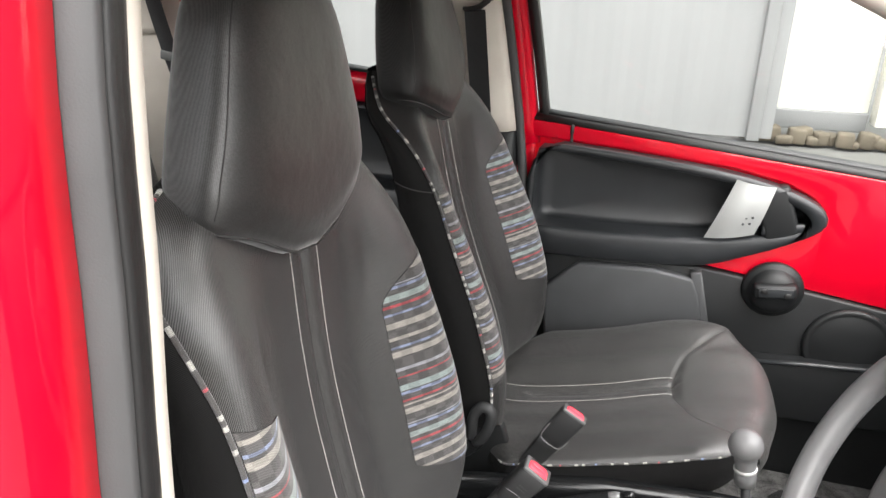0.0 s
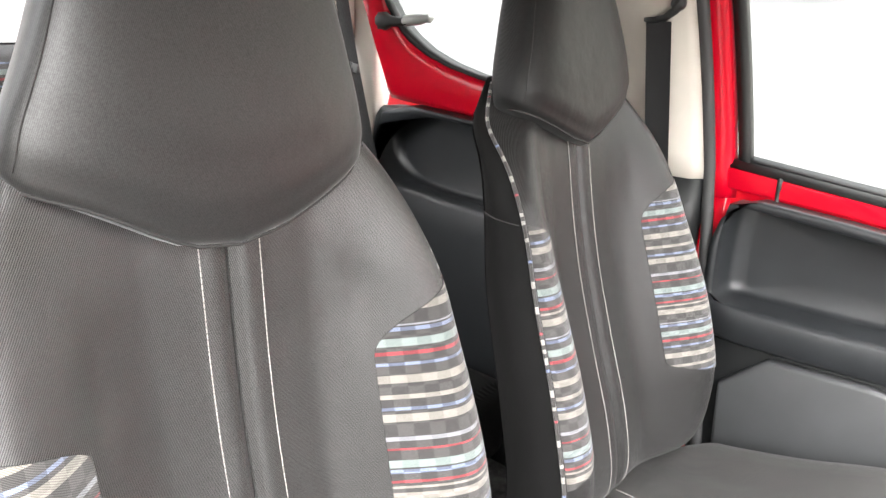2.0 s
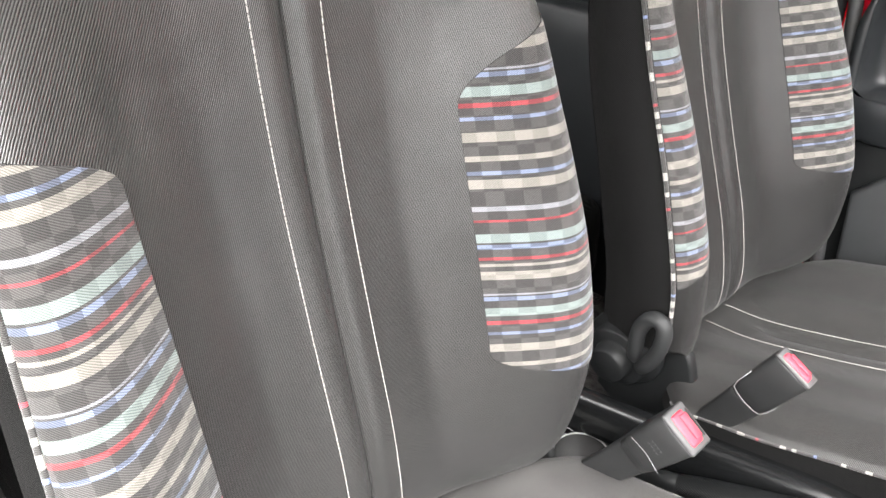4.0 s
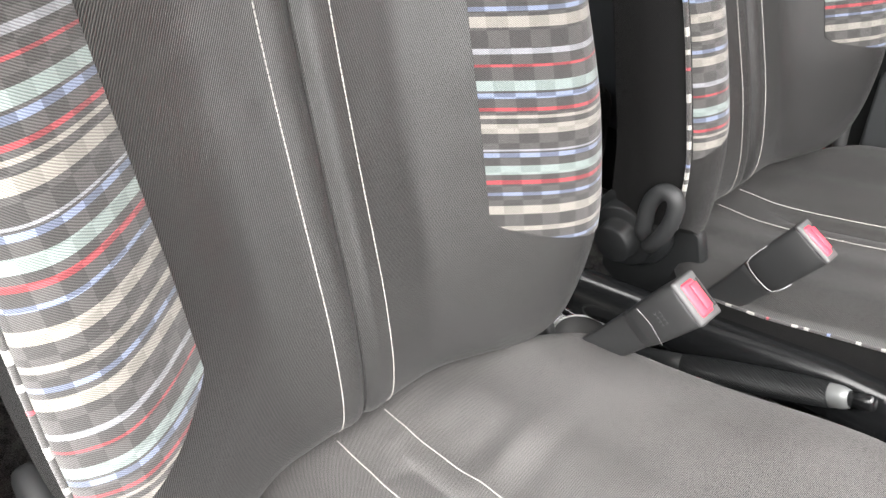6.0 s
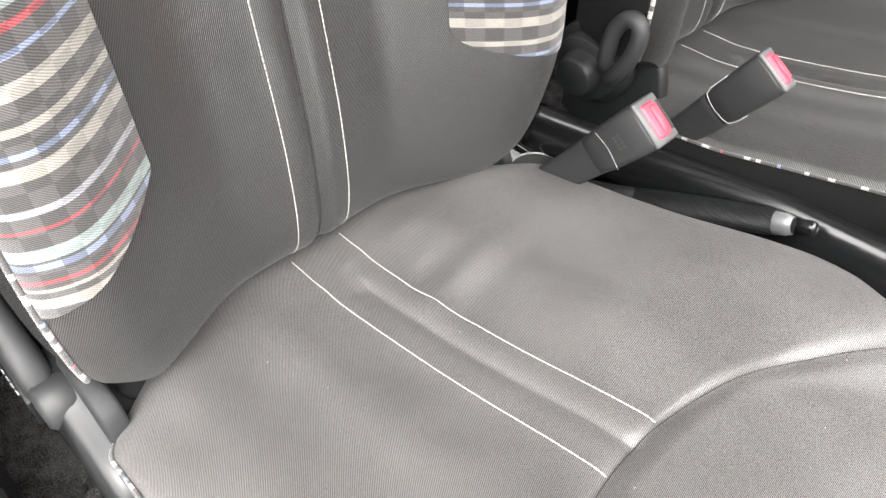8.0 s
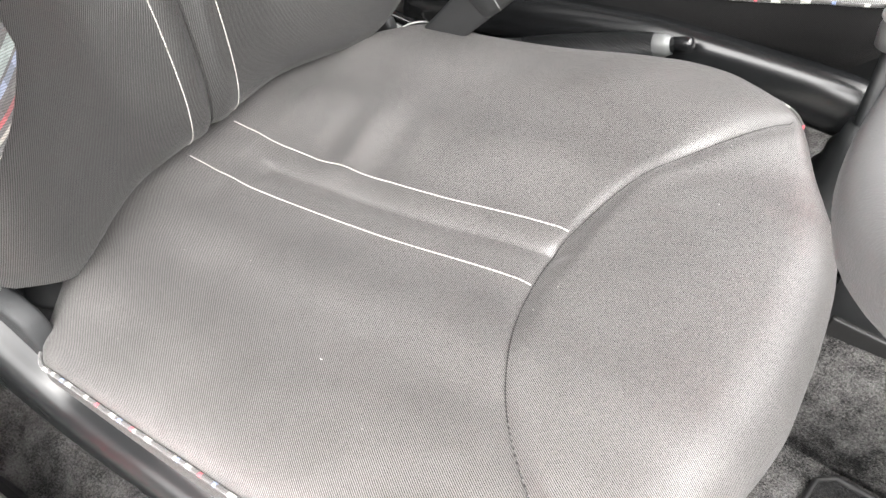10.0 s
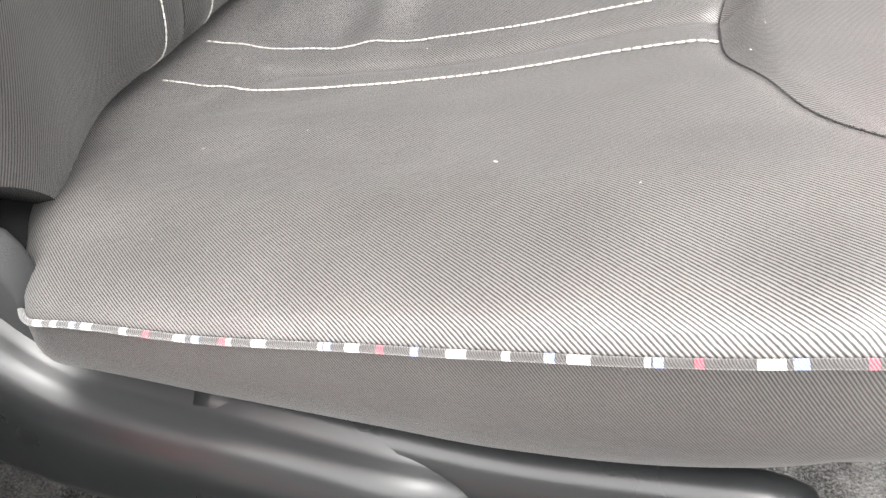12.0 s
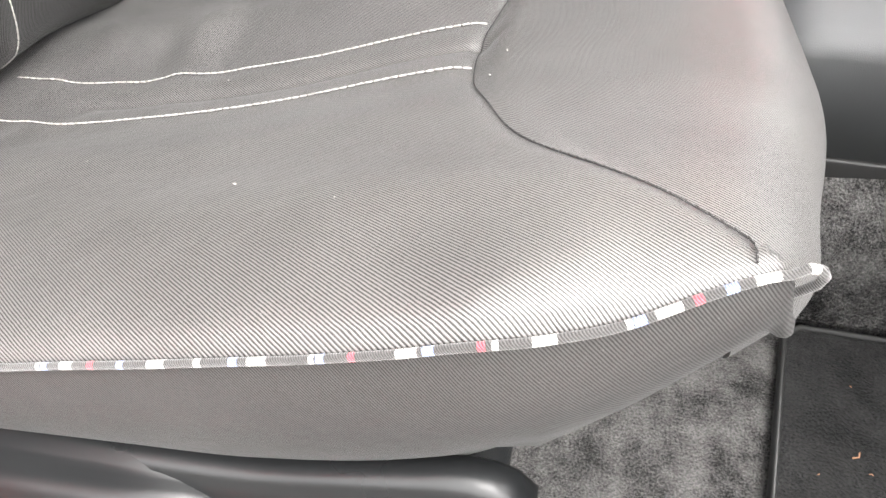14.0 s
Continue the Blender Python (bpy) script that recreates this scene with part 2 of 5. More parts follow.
gl.new(clear.outputs["BSDF"], both.inputs[1])
gl.new(glint.outputs["BSDF"], both.inputs[2])
gl.new(both.outputs["Shader"], gn["Material Output"].inputs["Surface"])
gn.remove(gp)


# ---- mesh helpers ----
def empty_at(name, place, label, category, group="", kind=""):
    ob = new(name)
    ob.location = place
    ob.empty_display_size = 0.05
    return tagged(ob, label, category, group, kind)


def part(name, geo, mat, parent=None, label="", smooth=True, rows=None, uvs=None):
    """Links verts and faces, given in world metres, as one mesh object; rows gives a material slot for each face."""
    verts, faces = geo
    base = Vector((0, 0, 0))
    p = parent
    while p is not None:
        base += p.location
        p = p.parent
    me = bpy.data.meshes.new(name)
    me.from_pydata([(v[0] - base[0], v[1] - base[1], v[2] - base[2]) for v in verts], [], faces)
    for m in mat if isinstance(mat, list) else [mat]:
        me.materials.append(m)
    if rows is not None:
        me.polygons.foreach_set("material_index", rows)
    if smooth:
        me.polygons.foreach_set("use_smooth", [True] * len(me.polygons))
    if uvs is not None:
        layer = me.uv_layers.new(name="UVMap")
        for lp in me.loops:
            layer.data[lp.index].uv = uvs[lp.vertex_index]
    me.update()
    ob = new(name, me)
    ob.parent = parent
    if label:
        ob["label"] = label
    return ob


def grid(f, us, vs, flip=False):
    verts = [f(u, v) for v in vs for u in us]
    n = len(us)
    faces = []
    for j in range(len(vs) - 1):
        for i in range(n - 1):
            q = (j * n + i, j * n + i + 1, (j + 1) * n + i + 1, (j + 1) * n + i)
            faces.append(q[::-1] if flip else q)
    return verts, faces


def steps(a, b, n):
    return [a + (b - a) * i / n for i in range(n + 1)]


def tube(points, r, sides=8, flat=1.0, caps=True):
    """A round bar along points; r is a number or one radius for each point."""
    pts = [Vector(p) for p in points]
    rs = r if isinstance(r, (list, tuple)) else [r] * len(pts)
    verts, faces = [], []
    side = None
    for i, p in enumerate(pts):
        d = (pts[min(i + 1, len(pts) - 1)] - pts[max(i - 1, 0)]).normalized()
        if side is None:
            side = d.cross(Vector((0, 0, 1)) if abs(d.z) < 0.9 else Vector((1, 0, 0))).normalized()
        else:
            side = (side - d * side.dot(d)).normalized()
        other = d.cross(side)
        for k in range(sides):
            a = 2 * math.pi * k / sides
            verts.append(p + side * (rs[i] * math.cos(a)) + other * (rs[i] * flat * math.sin(a)))
    for i in range(len(pts) - 1):
        for k in range(sides):
            a, b = i * sides + k, i * sides + (k + 1) % sides
            faces.append((a, b, b + sides, a + sides))
    if caps:
        faces.append(tuple(range(sides))[::-1])
        faces.append(tuple(range((len(pts) - 1) * sides, len(pts) * sides)))
    return verts, faces


def join(*geos):
    verts, faces = [], []
    for v, f in geos:
        k = len(verts)
        verts += list(v)
        faces += [tuple(i + k for i in q) for q in f]
    return verts, faces


def box(centre, size, bevel=0.004, seg=3, turn=None):
    bm = bmesh.new()
    bmesh.ops.create_cube(bm, size=1.0)
    bmesh.ops.scale(bm, vec=size, verts=bm.verts)
    if bevel:
        bmesh.ops.bevel(bm, geom=bm.edges[:], offset=bevel, segments=seg, profile=0.5, affect="EDGES")
    m = Matrix.Translation(centre) @ (turn.to_matrix().to_4x4() if isinstance(turn, Euler) else (turn or Matrix.Identity(4)))
    bm.transform(m)
    bm.verts.index_update()
    geo = [v.co.copy() for v in bm.verts], [tuple(v.index for v in f.verts) for f in bm.faces]
    bm.free()
    return geo


def prism(outline, axis, a, b, bevel=0.003, seg=2):
    """A flat outline (list of 2D points) given thickness from a to b along an axis, edges rounded. The two other axes stay in order."""
    bm = bmesh.new()

    def at(p, h):
        return {"x": (h, p[0], p[1]), "y": (p[0], h, p[1]), "z": (p[0], p[1], h)}[axis]

    lo = [bm.verts.new(at(p, a)) for p in outline]
    hi = [bm.verts.new(at(p, b)) for p in outline]
    n = len(outline)
    bm.faces.new(lo[::-1])
    bm.faces.new(hi)
    for i in range(n):
        bm.faces.new((lo[i], lo[(i + 1) % n], hi[(i + 1) % n], hi[i]))
    bmesh.ops.recalc_face_normals(bm, faces=bm.faces[:])
    if bevel:
        rim = [e for e in bm.edges if any(len(f.verts) == n for f in e.link_faces)]
        bmesh.ops.bevel(bm, geom=rim, offset=bevel, segments=seg, profile=0.5, affect="EDGES", clamp_overlap=True)
    bm.verts.index_update()
    geo = [v.co.copy() for v in bm.verts], [tuple(v.index for v in f.verts) for f in bm.faces]
    bm.free()
    return geo


def lathe(profile, centre, axis, sides=32):
    """Turns (radius, height) pairs about an axis direction through centre."""
    ax = Vector(axis).normalized()
    s = ax.cross(Vector((0, 0, 1)) if abs(ax.z) < 0.9 else Vector((1, 0, 0))).normalized()
    o = ax.cross(s)
    c = Vector(centre)
    verts, faces = [], []
    for r, h in profile:
        for k in range(sides):
            a = 2 * math.pi * k / sides
            verts.append(c + ax * h + s * (r * math.cos(a)) + o * (r * math.sin(a)))
    for j in range(len(profile) - 1):
        for k in range(sides):
            a, b = j * sides + k, j * sides + (k + 1) % sides
            faces.append((a, b, b + sides, a + sides))
    faces.append(tuple(range(sides))[::-1])
    faces.append(tuple(range((len(profile) - 1) * sides, len(profile) * sides)))
    return verts, faces


def lerp_in(x, pairs):
    """Smooth line through (x, value) pairs."""
    if x <= pairs[0][0]:
        return pairs[0][1]
    for k in range(len(pairs) - 1):
        (x0, a), (x1, b) = pairs[k], pairs[k + 1]
        if x <= x1:
            h = x1 - x0
            ma = (b - pairs[k - 1][1]) / (x1 - pairs[k - 1][0]) if k > 0 else (b - a) / h
            mb = (pairs[k + 2][1] - a) / (pairs[k + 2][0] - x0) if k + 2 < len(pairs) else (b - a) / h
            t = (x - x0) / h
            return (2 * t**3 - 3 * t**2 + 1) * a + (t**3 - 2 * t**2 + t) * h * ma + (3 * t**2 - 2 * t**3) * b + (t**3 - t**2) * h * mb
    return pairs[-1][1]


def smooth_step(a, b, x):
    t = max(0.0, min(1.0, (x - a) / (b - a)))
    return t * t * (3 - 2 * t)


def stitches(path, r=0.0007, length=0.0052, gap=0.0004):
    """Thread along a curve as separate short raised stitches."""
    pts = [Vector(p) for p in path]
    geos = []
    total = 0.0
    seg = []
    for i in range(len(pts) - 1):
        seg.append((total, (pts[i + 1] - pts[i]).length))
        total += seg[-1][1]

    def at(d):
        for i, (s, n) in enumerate(seg):
            if d <= s + n or i == len(seg) - 1:
                return pts[i].lerp(pts[i + 1], min(1.0, (d - s) / max(n, 1e-9)))

    d = 0.0
    while d + length < total:
        a, b = at(d), at(d + length)
        geos.append(tube([a, a.lerp(b, 0.2), a.lerp(b, 0.8), b], [r * 0.5, r, r, r * 0.5], 6))
        d += length + gap
    return join(*geos)


def coloured_cord(path, r, pattern, sides=8):
    """Piping: a cord whose woven cloth changes colour along its length; pattern: (from, to, slot) in metres along it."""
    pts = [Vector(p) for p in path]
    cuts = sorted({round(c, 4) for a, b, _ in pattern for c in (a, b)})
    dense, dist = [], []
    total = 0.0
    for i in range(len(pts) - 1):
        n = (pts[i + 1] - pts[i]).length
        inner = [0.0] + [(c - total) / n for c in cuts if total + 1e-5 < c < total + n - 1e-5]
        for f in inner:
            dense.append(pts[i].lerp(pts[i + 1], f))
            dist.append(total + f * n)
        total += n
    dense.append(pts[-1])
    dist.append(total)
    geo = tube(dense, r, sides)
    rows = []
    for i in range(len(dense) - 1):
        mid = (dist[i] + dist[i + 1]) / 2
        slot = next((s for a, b, s in pattern if a <= mid < b), 0)
        rows += [slot] * sides
    return geo, rows + [0, 0]


def cord_pattern(total, seed):
    rnd = random.Random(seed)
    out, d = [], 0.008
    order = [1, 1, 3, 1, 1, 2, 1]
    k = rnd.randrange(len(order))
    while d < total:
        s = order[k % len(order)]
        n = {1: rnd.choice([0.005, 0.007, 0.009]), 2: 0.0035, 3: 0.003}[s]
        out.append((d, d + n, s))
        d += n + rnd.choice([0.006, 0.013, 0.018, 0.024])
        k += 1
    return out


# ---- seats ----
BACK_X = [(0.51, -0.060), (0.540, -0.045), (0.553, -0.032), (0.562, -0.016), (0.571, 0.0), (0.582, 0.011), (0.604, 0.0185), (0.643, 0.021), (0.703, 0.016), (0.742, 0.010), (0.842, -0.010), (0.955, -0.030), (1.044, -0.040), (1.157, -0.047), (1.25, -0.056)]
BACK_W = [(0.53, 0.222), (0.60, 0.236), (0.66, 0.247), (0.75, 0.253), (0.85, 0.250), (0.95, 0.241), (1.00, 0.236), (1.08, 0.225), (1.15, 0.208), (1.20, 0.193), (1.23, 0.172), (1.25, 0.138), (1.262, 0.10)]
GUSSET = [(0.53, 0.10), (0.80, 0.10), (1.00, 0.086), (1.10, 0.066), (1.20, 0.034), (1.262, 0.01)]
BOLSTER = [(0.53, 0.030), (0.60, 0.050), (0.65, 0.062), (0.73, 0.080), (0.80, 0.087), (0.87, 0.089), (0.95, 0.083), (1.00, 0.075), (1.08, 0.062), (1.15, 0.045), (1.21, 0.018), (1.262, 0.0)]
EDGE_DROP = [(0.53, 0.020), (0.65, 0.021), (1.00, 0.020), (1.08, 0.024), (1.15, 0.040), (1.20, 0.062), (1.262, 0.085)]
CUSH_C = [(-0.08, 0.535), (-0.04, 0.548), (0.0, 0.557), (0.065, 0.560), (0.157, 0.579), (0.243, 0.602), (0.326, 0.630), (0.368, 0.642), (0.43, 0.657), (0.47, 0.663), (0.51, 0.664)]
STRIPES = [(0.0, 0.0085, 1), (0.0115, 0.0040, 4), (0.023, 0.0032, 3), (0.039, 0.0085, 2), (0.058, 0.0048, 2), (0.071, 0.0035, 3), (0.081, 0.0085, 2),
           (0.104, 0.0045, 5), (0.1155, 0.0022, 4), (0.132, 0.0085, 1), (0.1405, 0.0045, 3), (0.152, 0.0030, 4), (0.1585, 0.0028, 2), (0.169, 0.0085, 2), (0.1885, 0.0018, 5), (0.193, 0.0040, 3)]
PERIOD = 0.207


# shoulders fitted to the camera's view: the driver's outer one wider and further back than the inner; the passenger's
# inner one slopes more
OUTER_W = BACK_W[:6] + [(1.00, 0.236), (1.08, 0.232), (1.145, 0.231), (1.18, 0.224), (1.205, 0.213), (1.222, 0.201), (1.242, 0.176), (1.262, 0.11)]
OUTER_DROP = [(0.53, 0.020), (0.65, 0.021), (1.00, 0.020), (1.08, 0.024), (1.145, 0.037), (1.18, 0.047), (1.205, 0.055), (1.24, 0.050), (1.262, 0.055)]
INNER_W = BACK_W[:6] + [(1.00, 0.231), (1.08, 0.213), (1.13, 0.196), (1.17, 0.177), (1.20, 0.153), (1.23, 0.115), (1.262, 0.08)]
SHOULDER = {"wide": False}


def half_width(y, z):
    return lerp_in(z, BACK_W if y >= 0 else OUTER_W if SHOULDER["wide"] else INNER_W)


def back_front(y, z):
    """x of the backrest's front at (y, z)."""
    a = abs(y)
    w = half_width(y, z)
    x = lerp_in(z, BACK_X)
    x += lerp_in(z, BOLSTER) * smooth_step(0.075, 0.225, a)
    edge = max(0.0, (a - (w - 0.045)) / 0.045)
    x -= lerp_in(z, OUTER_DROP if y < 0 and SHOULDER["wide"] else EDGE_DROP) * (1 - math.sqrt(max(0.0, 1 - min(1.0, edge) ** 2)))
    x -= 0.006 * math.exp(-((y / 0.006) ** 2)) * smooth_step(0.55, 0.60, z)
    x += 0.003 * math.exp(-(((a - 0.015) / 0.012) ** 2))
    # pulled valley above each striped patch
    x -= 0.0045 * math.exp(-(((a - 0.132) / 0.014) ** 2) - (((z - 1.075) / 0.045) ** 2))
    return x


def back_low(u):
    return 0.525 + 0.111 * smooth_step(0.6, 1.0, abs(u))


EDGE_LIFT = [(0.06, 0.0), (0.112, 0.0065), (0.18, 0.0045), (0.25, 0.005), (0.293, 0.0025), (0.338, 0.001), (0.361, 0.002), (0.383, 0.004), (0.406, 0.007), (0.428, 0.0055), (0.451, 0.0008), (0.474, 0.0)]
# pulled creases: place, width, half length across the seat, height
CREASES = ((0.138, 0.066, 0.011, 0.046, 0.0042), (0.108, 0.062, 0.013, 0.036, -0.0034), (0.170, 0.078, 0.013, 0.040, -0.0042), (0.039, 0.015, 0.010, 0.018, 0.0030), (0.057, -0.042, 0.012, 0.022, 0.0028), (0.046, 0.085, 0.014, 0.025, 0.0025), (0.077, -0.005, 0.010, 0.014, -0.0035))


def cushion_point(u, v):
    """The cushion's top for u -1..1 across and v 0..1 from the back to the nose's brow, on to 1.5 down its front."""
    a = abs(u)
    x_end = 0.507 - (0.022 if u < 0 else 0.010) * smooth_step(0.1, 0.75, a) - 0.034 * smooth_step(0.62, 1.05, u)
    r = 0.053 * (1 - (0.50 if u < 0 else 0.35) * a**6)
    if v <= 1:
        x = -0.08 + (x_end + 0.08) * v
        z = lerp_in(x, CUSH_C)
    else:
        ang = min(1.0, (v - 1) / 0.3) * math.pi / 2
        x = x_end + r * math.sin(ang)
        z = lerp_in(x_end, CUSH_C) - r * (1 - math.cos(ang))
        if v > 1.3:
            k = (v - 1.3) / 0.2
            z -= 0.090 * k * (1 - a**4)
            x -= 0.02 * k * k
    w = 0.258
    w -= 0.060 * (1 - smooth_step(0.02, 0.095, x))
    w -= 0.038 * smooth_step(0.40, 0.53, x)
    w -= 0.026 * smooth_step(0.36, 0.49, x) * smooth_step(0.2, 0.7, u)
    if v > 1:
        w -= 0.02 * min(1.0, (v - 1) / 0.3) ** 2
    y = u * w
    b = abs(y)
    lift = 0.017 * smooth_step(0.03, 0.11, b) + 0.014 * smooth_step(0.12, 0.2, b)
    tip = smooth_step(0.42, 0.51, x)
    edge = max(0.0, (a - 0.80) / 0.20)
    drop = 0.022 * (1 - math.sqrt(max(0.0, 1 - edge * edge))) * (1 - 0.75 * tip)
    fade = smooth_step(0.0, 0.06, x)
    if u < 0:
        z += lerp_in(x, EDGE_LIFT) * smooth_step(0.80, 1.0, a)
    seam = nose_seam(y)
    nose = smooth_step(seam - 0.001, seam + 0.02, x)
    # the bolster runs out slowly towards the outer end of the seam
    ease = 0.055 * smooth_step(0.35, 0.85, a) if u > 0 else 0.0
    fall = smooth_step(seam - 0.001 - ease, seam + 0.02 + ease, x)
    z += lift * (1 - 0.6 * fall) * (0.35 + 0.65 * fade) - drop
    z += 0.007 * nose * (1 - (0.95 * smooth_step(0.4, 0.8, a) if u > 0 else 0.85 * smooth_step(0.6, 0.95, a))) - 0.0030 * math.exp(-(((x - seam) / 0.006) ** 2)) * (1 if v <= 1 else 0)
    if v <= 1:
        # the channel between the stitches: a steeper far side and a slow near slope
        side = u - 0.016
        dip = math.exp(-((side / 0.024) ** 2)) if side > 0 else math.exp(-((-side / 0.050) ** 1.4))
        z -= (0.0080 - 0.0025 * smooth_step(0.2, 0.34, x)) * dip * smooth_step(0.055, 0.10, x) * (1 - nose)
        # the pulled creases beside the stitching
        for cx, cy, s, span, h in CREASES if SHOULDER["wide"] else ():
            z += h * math.exp(-((((x - cx) + 0.12 * (y - cy)) / s) ** 2) - (((y - cy) / span) ** 2))
    return Vector((x, y, z))


def nose_seam(y):
    return 0.366 + (1.7 * y * y + 18 * y**4 if y < 0 else 2.7 * y * y)


def skirt_low(x):
    return lerp_in(x, [(0.0, 0.505), (0.153, 0.514), (0.284, 0.521), (0.315, 0.525), (0.371, 0.541), (0.421, 0.566), (0.462, 0.590), (0.486, 0.615), (0.497, 0.632), (0.512, 0.640)])


def stripe_rows(z0, z1, phase):
    """Heights at which the stripes begin and end between z0 and z1, with the cloth colour of each band."""
    cuts = []
    for k in range(-4, 5):
        for d, w, s in STRIPES:
            mid = phase - d - k * PERIOD
            cuts.append((mid - w / 2, mid + w / 2, s))
    edges = {z0, z1}
    for a, b, _ in cuts:
        for e in (a, b):
            if z0 < e < z1:
                edges.add(e)
    edges = sorted(edges)
    out = []
    for i in range(len(edges) - 1):
        mid = (edges[i] + edges[i + 1]) / 2
        slot = next((s for a, b, s in cuts if a <= mid <= b), 0)
        n = max(1, int((edges[i + 1] - edges[i]) / 0.0025))
        for k in range(n):
            out.append((edges[i] + (edges[i + 1] - edges[i]) * k / n, slot))
    return out, edges[-1]


def patch_start(side, z, w):
    """Where the striped cloth begins, out from the middle, at a height."""
    inner = 0.138 if side > 0 else 0.152
    top = max(0.0, (z - (1.004 if side > 0 else 1.030)) / (0.070 if side > 0 else 0.044))
    low = max(0.0, (0.766 - z) / 0.036) ** 2.2 if side > 0 else max(0.0, (0.778 - z) / 0.048) ** 1.2
    return inner + (w - inner) * min(0.995, max(top ** (2.0 if side > 0 else 1.8), low))


def build_seat(name, dx, dy, dz, recline, label, near_left_pattern):
    SHOULDER["wide"] = near_left_pattern
    seat = empty_at(name, (0.2 + dx, dy, 0.30 + dz), label, "car seat", "front seats")
    lean = Matrix.Translation((0.0, 0, 0.58)) @ Matrix.Rotation(radians(-recline), 4, "Y") @ Matrix.Translation((0.0, 0, -0.58))
    shift = Vector((dx, dy, dz))

    def back(p):
        return lean @ Vector(p) + shift

    def put(p):
        return Vector(p) + shift

    def moved(geo, f):
        return [f(v) for v in geo[0]], geo[1]

    # backrest
    def front(u, t):
        z = back_low(u) + (1.262 - back_low(u)) * t
        y = u * half_width(u, z)
        return Vector((back_front(y, z), y, z))

    us = sorted(set([round(math.copysign(abs(k / 36) ** 0.9, k), 4) for k in range(-36, 37)] + [-0.012, 0.012, 0.025, -0.025]))
    backrest = part("backrest", moved(grid(front, us, steps(0, 1, 70), True), back), M_BACK if near_left_pattern else M_BACK_SHADED, seat)
    for side in (-1, 1):
        def gusset(k, t):
            p = front(side, t)
            return Vector((p.x - lerp_in(p.z, GUSSET) * k, p.y - side * (0.012 * k * k - 0.012 * math.sin(k * math.pi)), p.z))
        part("side_panel", moved(grid(gusset, steps(0, 1, 8), steps(0, 1, 40), side > 0), back), M_SIDE, backrest, "black cloth side panel")

    def rear(u, t):
        p = front(u, t)
        edge = front(math.copysign(1, u) if u else 1, t)
        back_edge = edge.x - lerp_in(edge.z, GUSSET)
        return Vector((back_edge - 0.02 * (1 - u * u), p.y * 0.955, p.z))

    part("underside", moved(grid(lambda u, k: front(u, 0).lerp(rear(u, 0), k) + Vector((0, 0, -0.012 * math.sin(k * math.pi))), us, steps(0, 1, 6), True), back), M_SIDE, backrest)
    part("back_panel", moved(grid(rear, steps(-1, 1, 16), steps(0, 1, 24)), back), M_SIDE, backrest)

    # striped cloth on the bolsters
    def over(y, z, h):
        """A point h above the backrest's front, square to it."""
        e = 0.0015
        n = Vector((1.0, -(back_front(y + e, z) - back_front(y - e, z)) / (2 * e), -(back_front(y, z + e) - back_front(y, z - e)) / (2 * e))).normalized()
        return Vector((back_front(y, z), y, z)) + n * h

    for side in (-1, 1):
        phase = 1.019 if side > 0 else 0.915
        lows, z_end = stripe_rows(0.730, 1.074, phase)
        zs = [z for z, _ in lows] + [z_end]
        cols = [1 - (1 - c) ** 1.5 for c in steps(0, 1, 26)]
        verts, uvs, faces, rows = [], [], [], []
        for z in zs:
            w = half_width(side, z)
            start = patch_start(side, z, w)
            for c in cols:
                y = side * (start + (w - 0.001 - start) * c)
                verts.append(back(over(y, z, 0.0013)))
                uvs.append((y / 0.0135, z / 0.0135))
        n = len(cols)
        for j in range(len(zs) - 1):
            for i in range(n - 1):
                q = (j * n + i, j * n + i + 1, (j + 1) * n + i + 1, (j + 1) * n + i)
                faces.append(q[::-1] if side > 0 else q)
                rows.append(lows[j][1])
        part("bolster_patch", (verts, faces), STRIPE_MATS, backrest, "woven stripes in mint, cream, blue and red on charcoal chequer", rows=rows, uvs=uvs)
        rim = []
        for z in zs:
            w = half_width(side, z)
            y = side * patch_start(side, z, w)
            rim.append(back((back_front(y, z) + 0.0006, y, z)))
        part("patch_seam", tube(rim, 0.0006, 6), M_SEAM, backrest)

    # stitching and the fold between the two seams
    for y in (-0.030, 0.030):
        path = [back((back_front(y, z) + 0.0009, y, z)) for z in steps(0.556, 1.185, 60)]
        part("stitching", stitches(path), M_THREAD, backrest, "white decorative stitching")
    fold = [back((back_front(0, z) + 0.0010, 0, z)) for z in steps(0.556, 1.185, 40)]
    part("fold_seam", tube(fold, 0.0010, 6), M_SEAM, backrest)

    # piping down the backrest's edges
    for side in (-1, 1):
        path = []
        for t in steps(0.0, 0.985, 90):
            p = front(side, t)
            path.append(back((p.x + 0.001, p.y + side * 0.0015, p.z)))
        geo, rows = coloured_cord(path, 0.0026, cord_pattern(0.75, 4 + side))
        part("piping", geo, PIPE_MATS, backrest, "charcoal piping with white, blue and red flecks", rows=rows)
        cross = [(lerp_in(1.075, BACK_X) + lerp_in(1.075, BOLSTER) - lerp_in(1.075, EDGE_DROP) - lerp_in(1.075, GUSSET) * k, side * (lerp_in(1.075, BACK_W) + 0.012 * math.sin(k * math.pi) - 0.012 * k * k + 0.0008), 1.075 + 0.02 * k) for k in steps(0, 1, 12)]
        part("gusset_seam", tube([back(p) for p in cross], 0.0009, 5), M_SEAM, backrest)

    # head section
    HW = [(0.0, 0.160), (0.10, 0.157), (0.20, 0.151), (0.36, 0.139), (0.55, 0.125), (0.70, 0.111), (0.83, 0.090), (0.93, 0.063), (1.0, 0.020)]
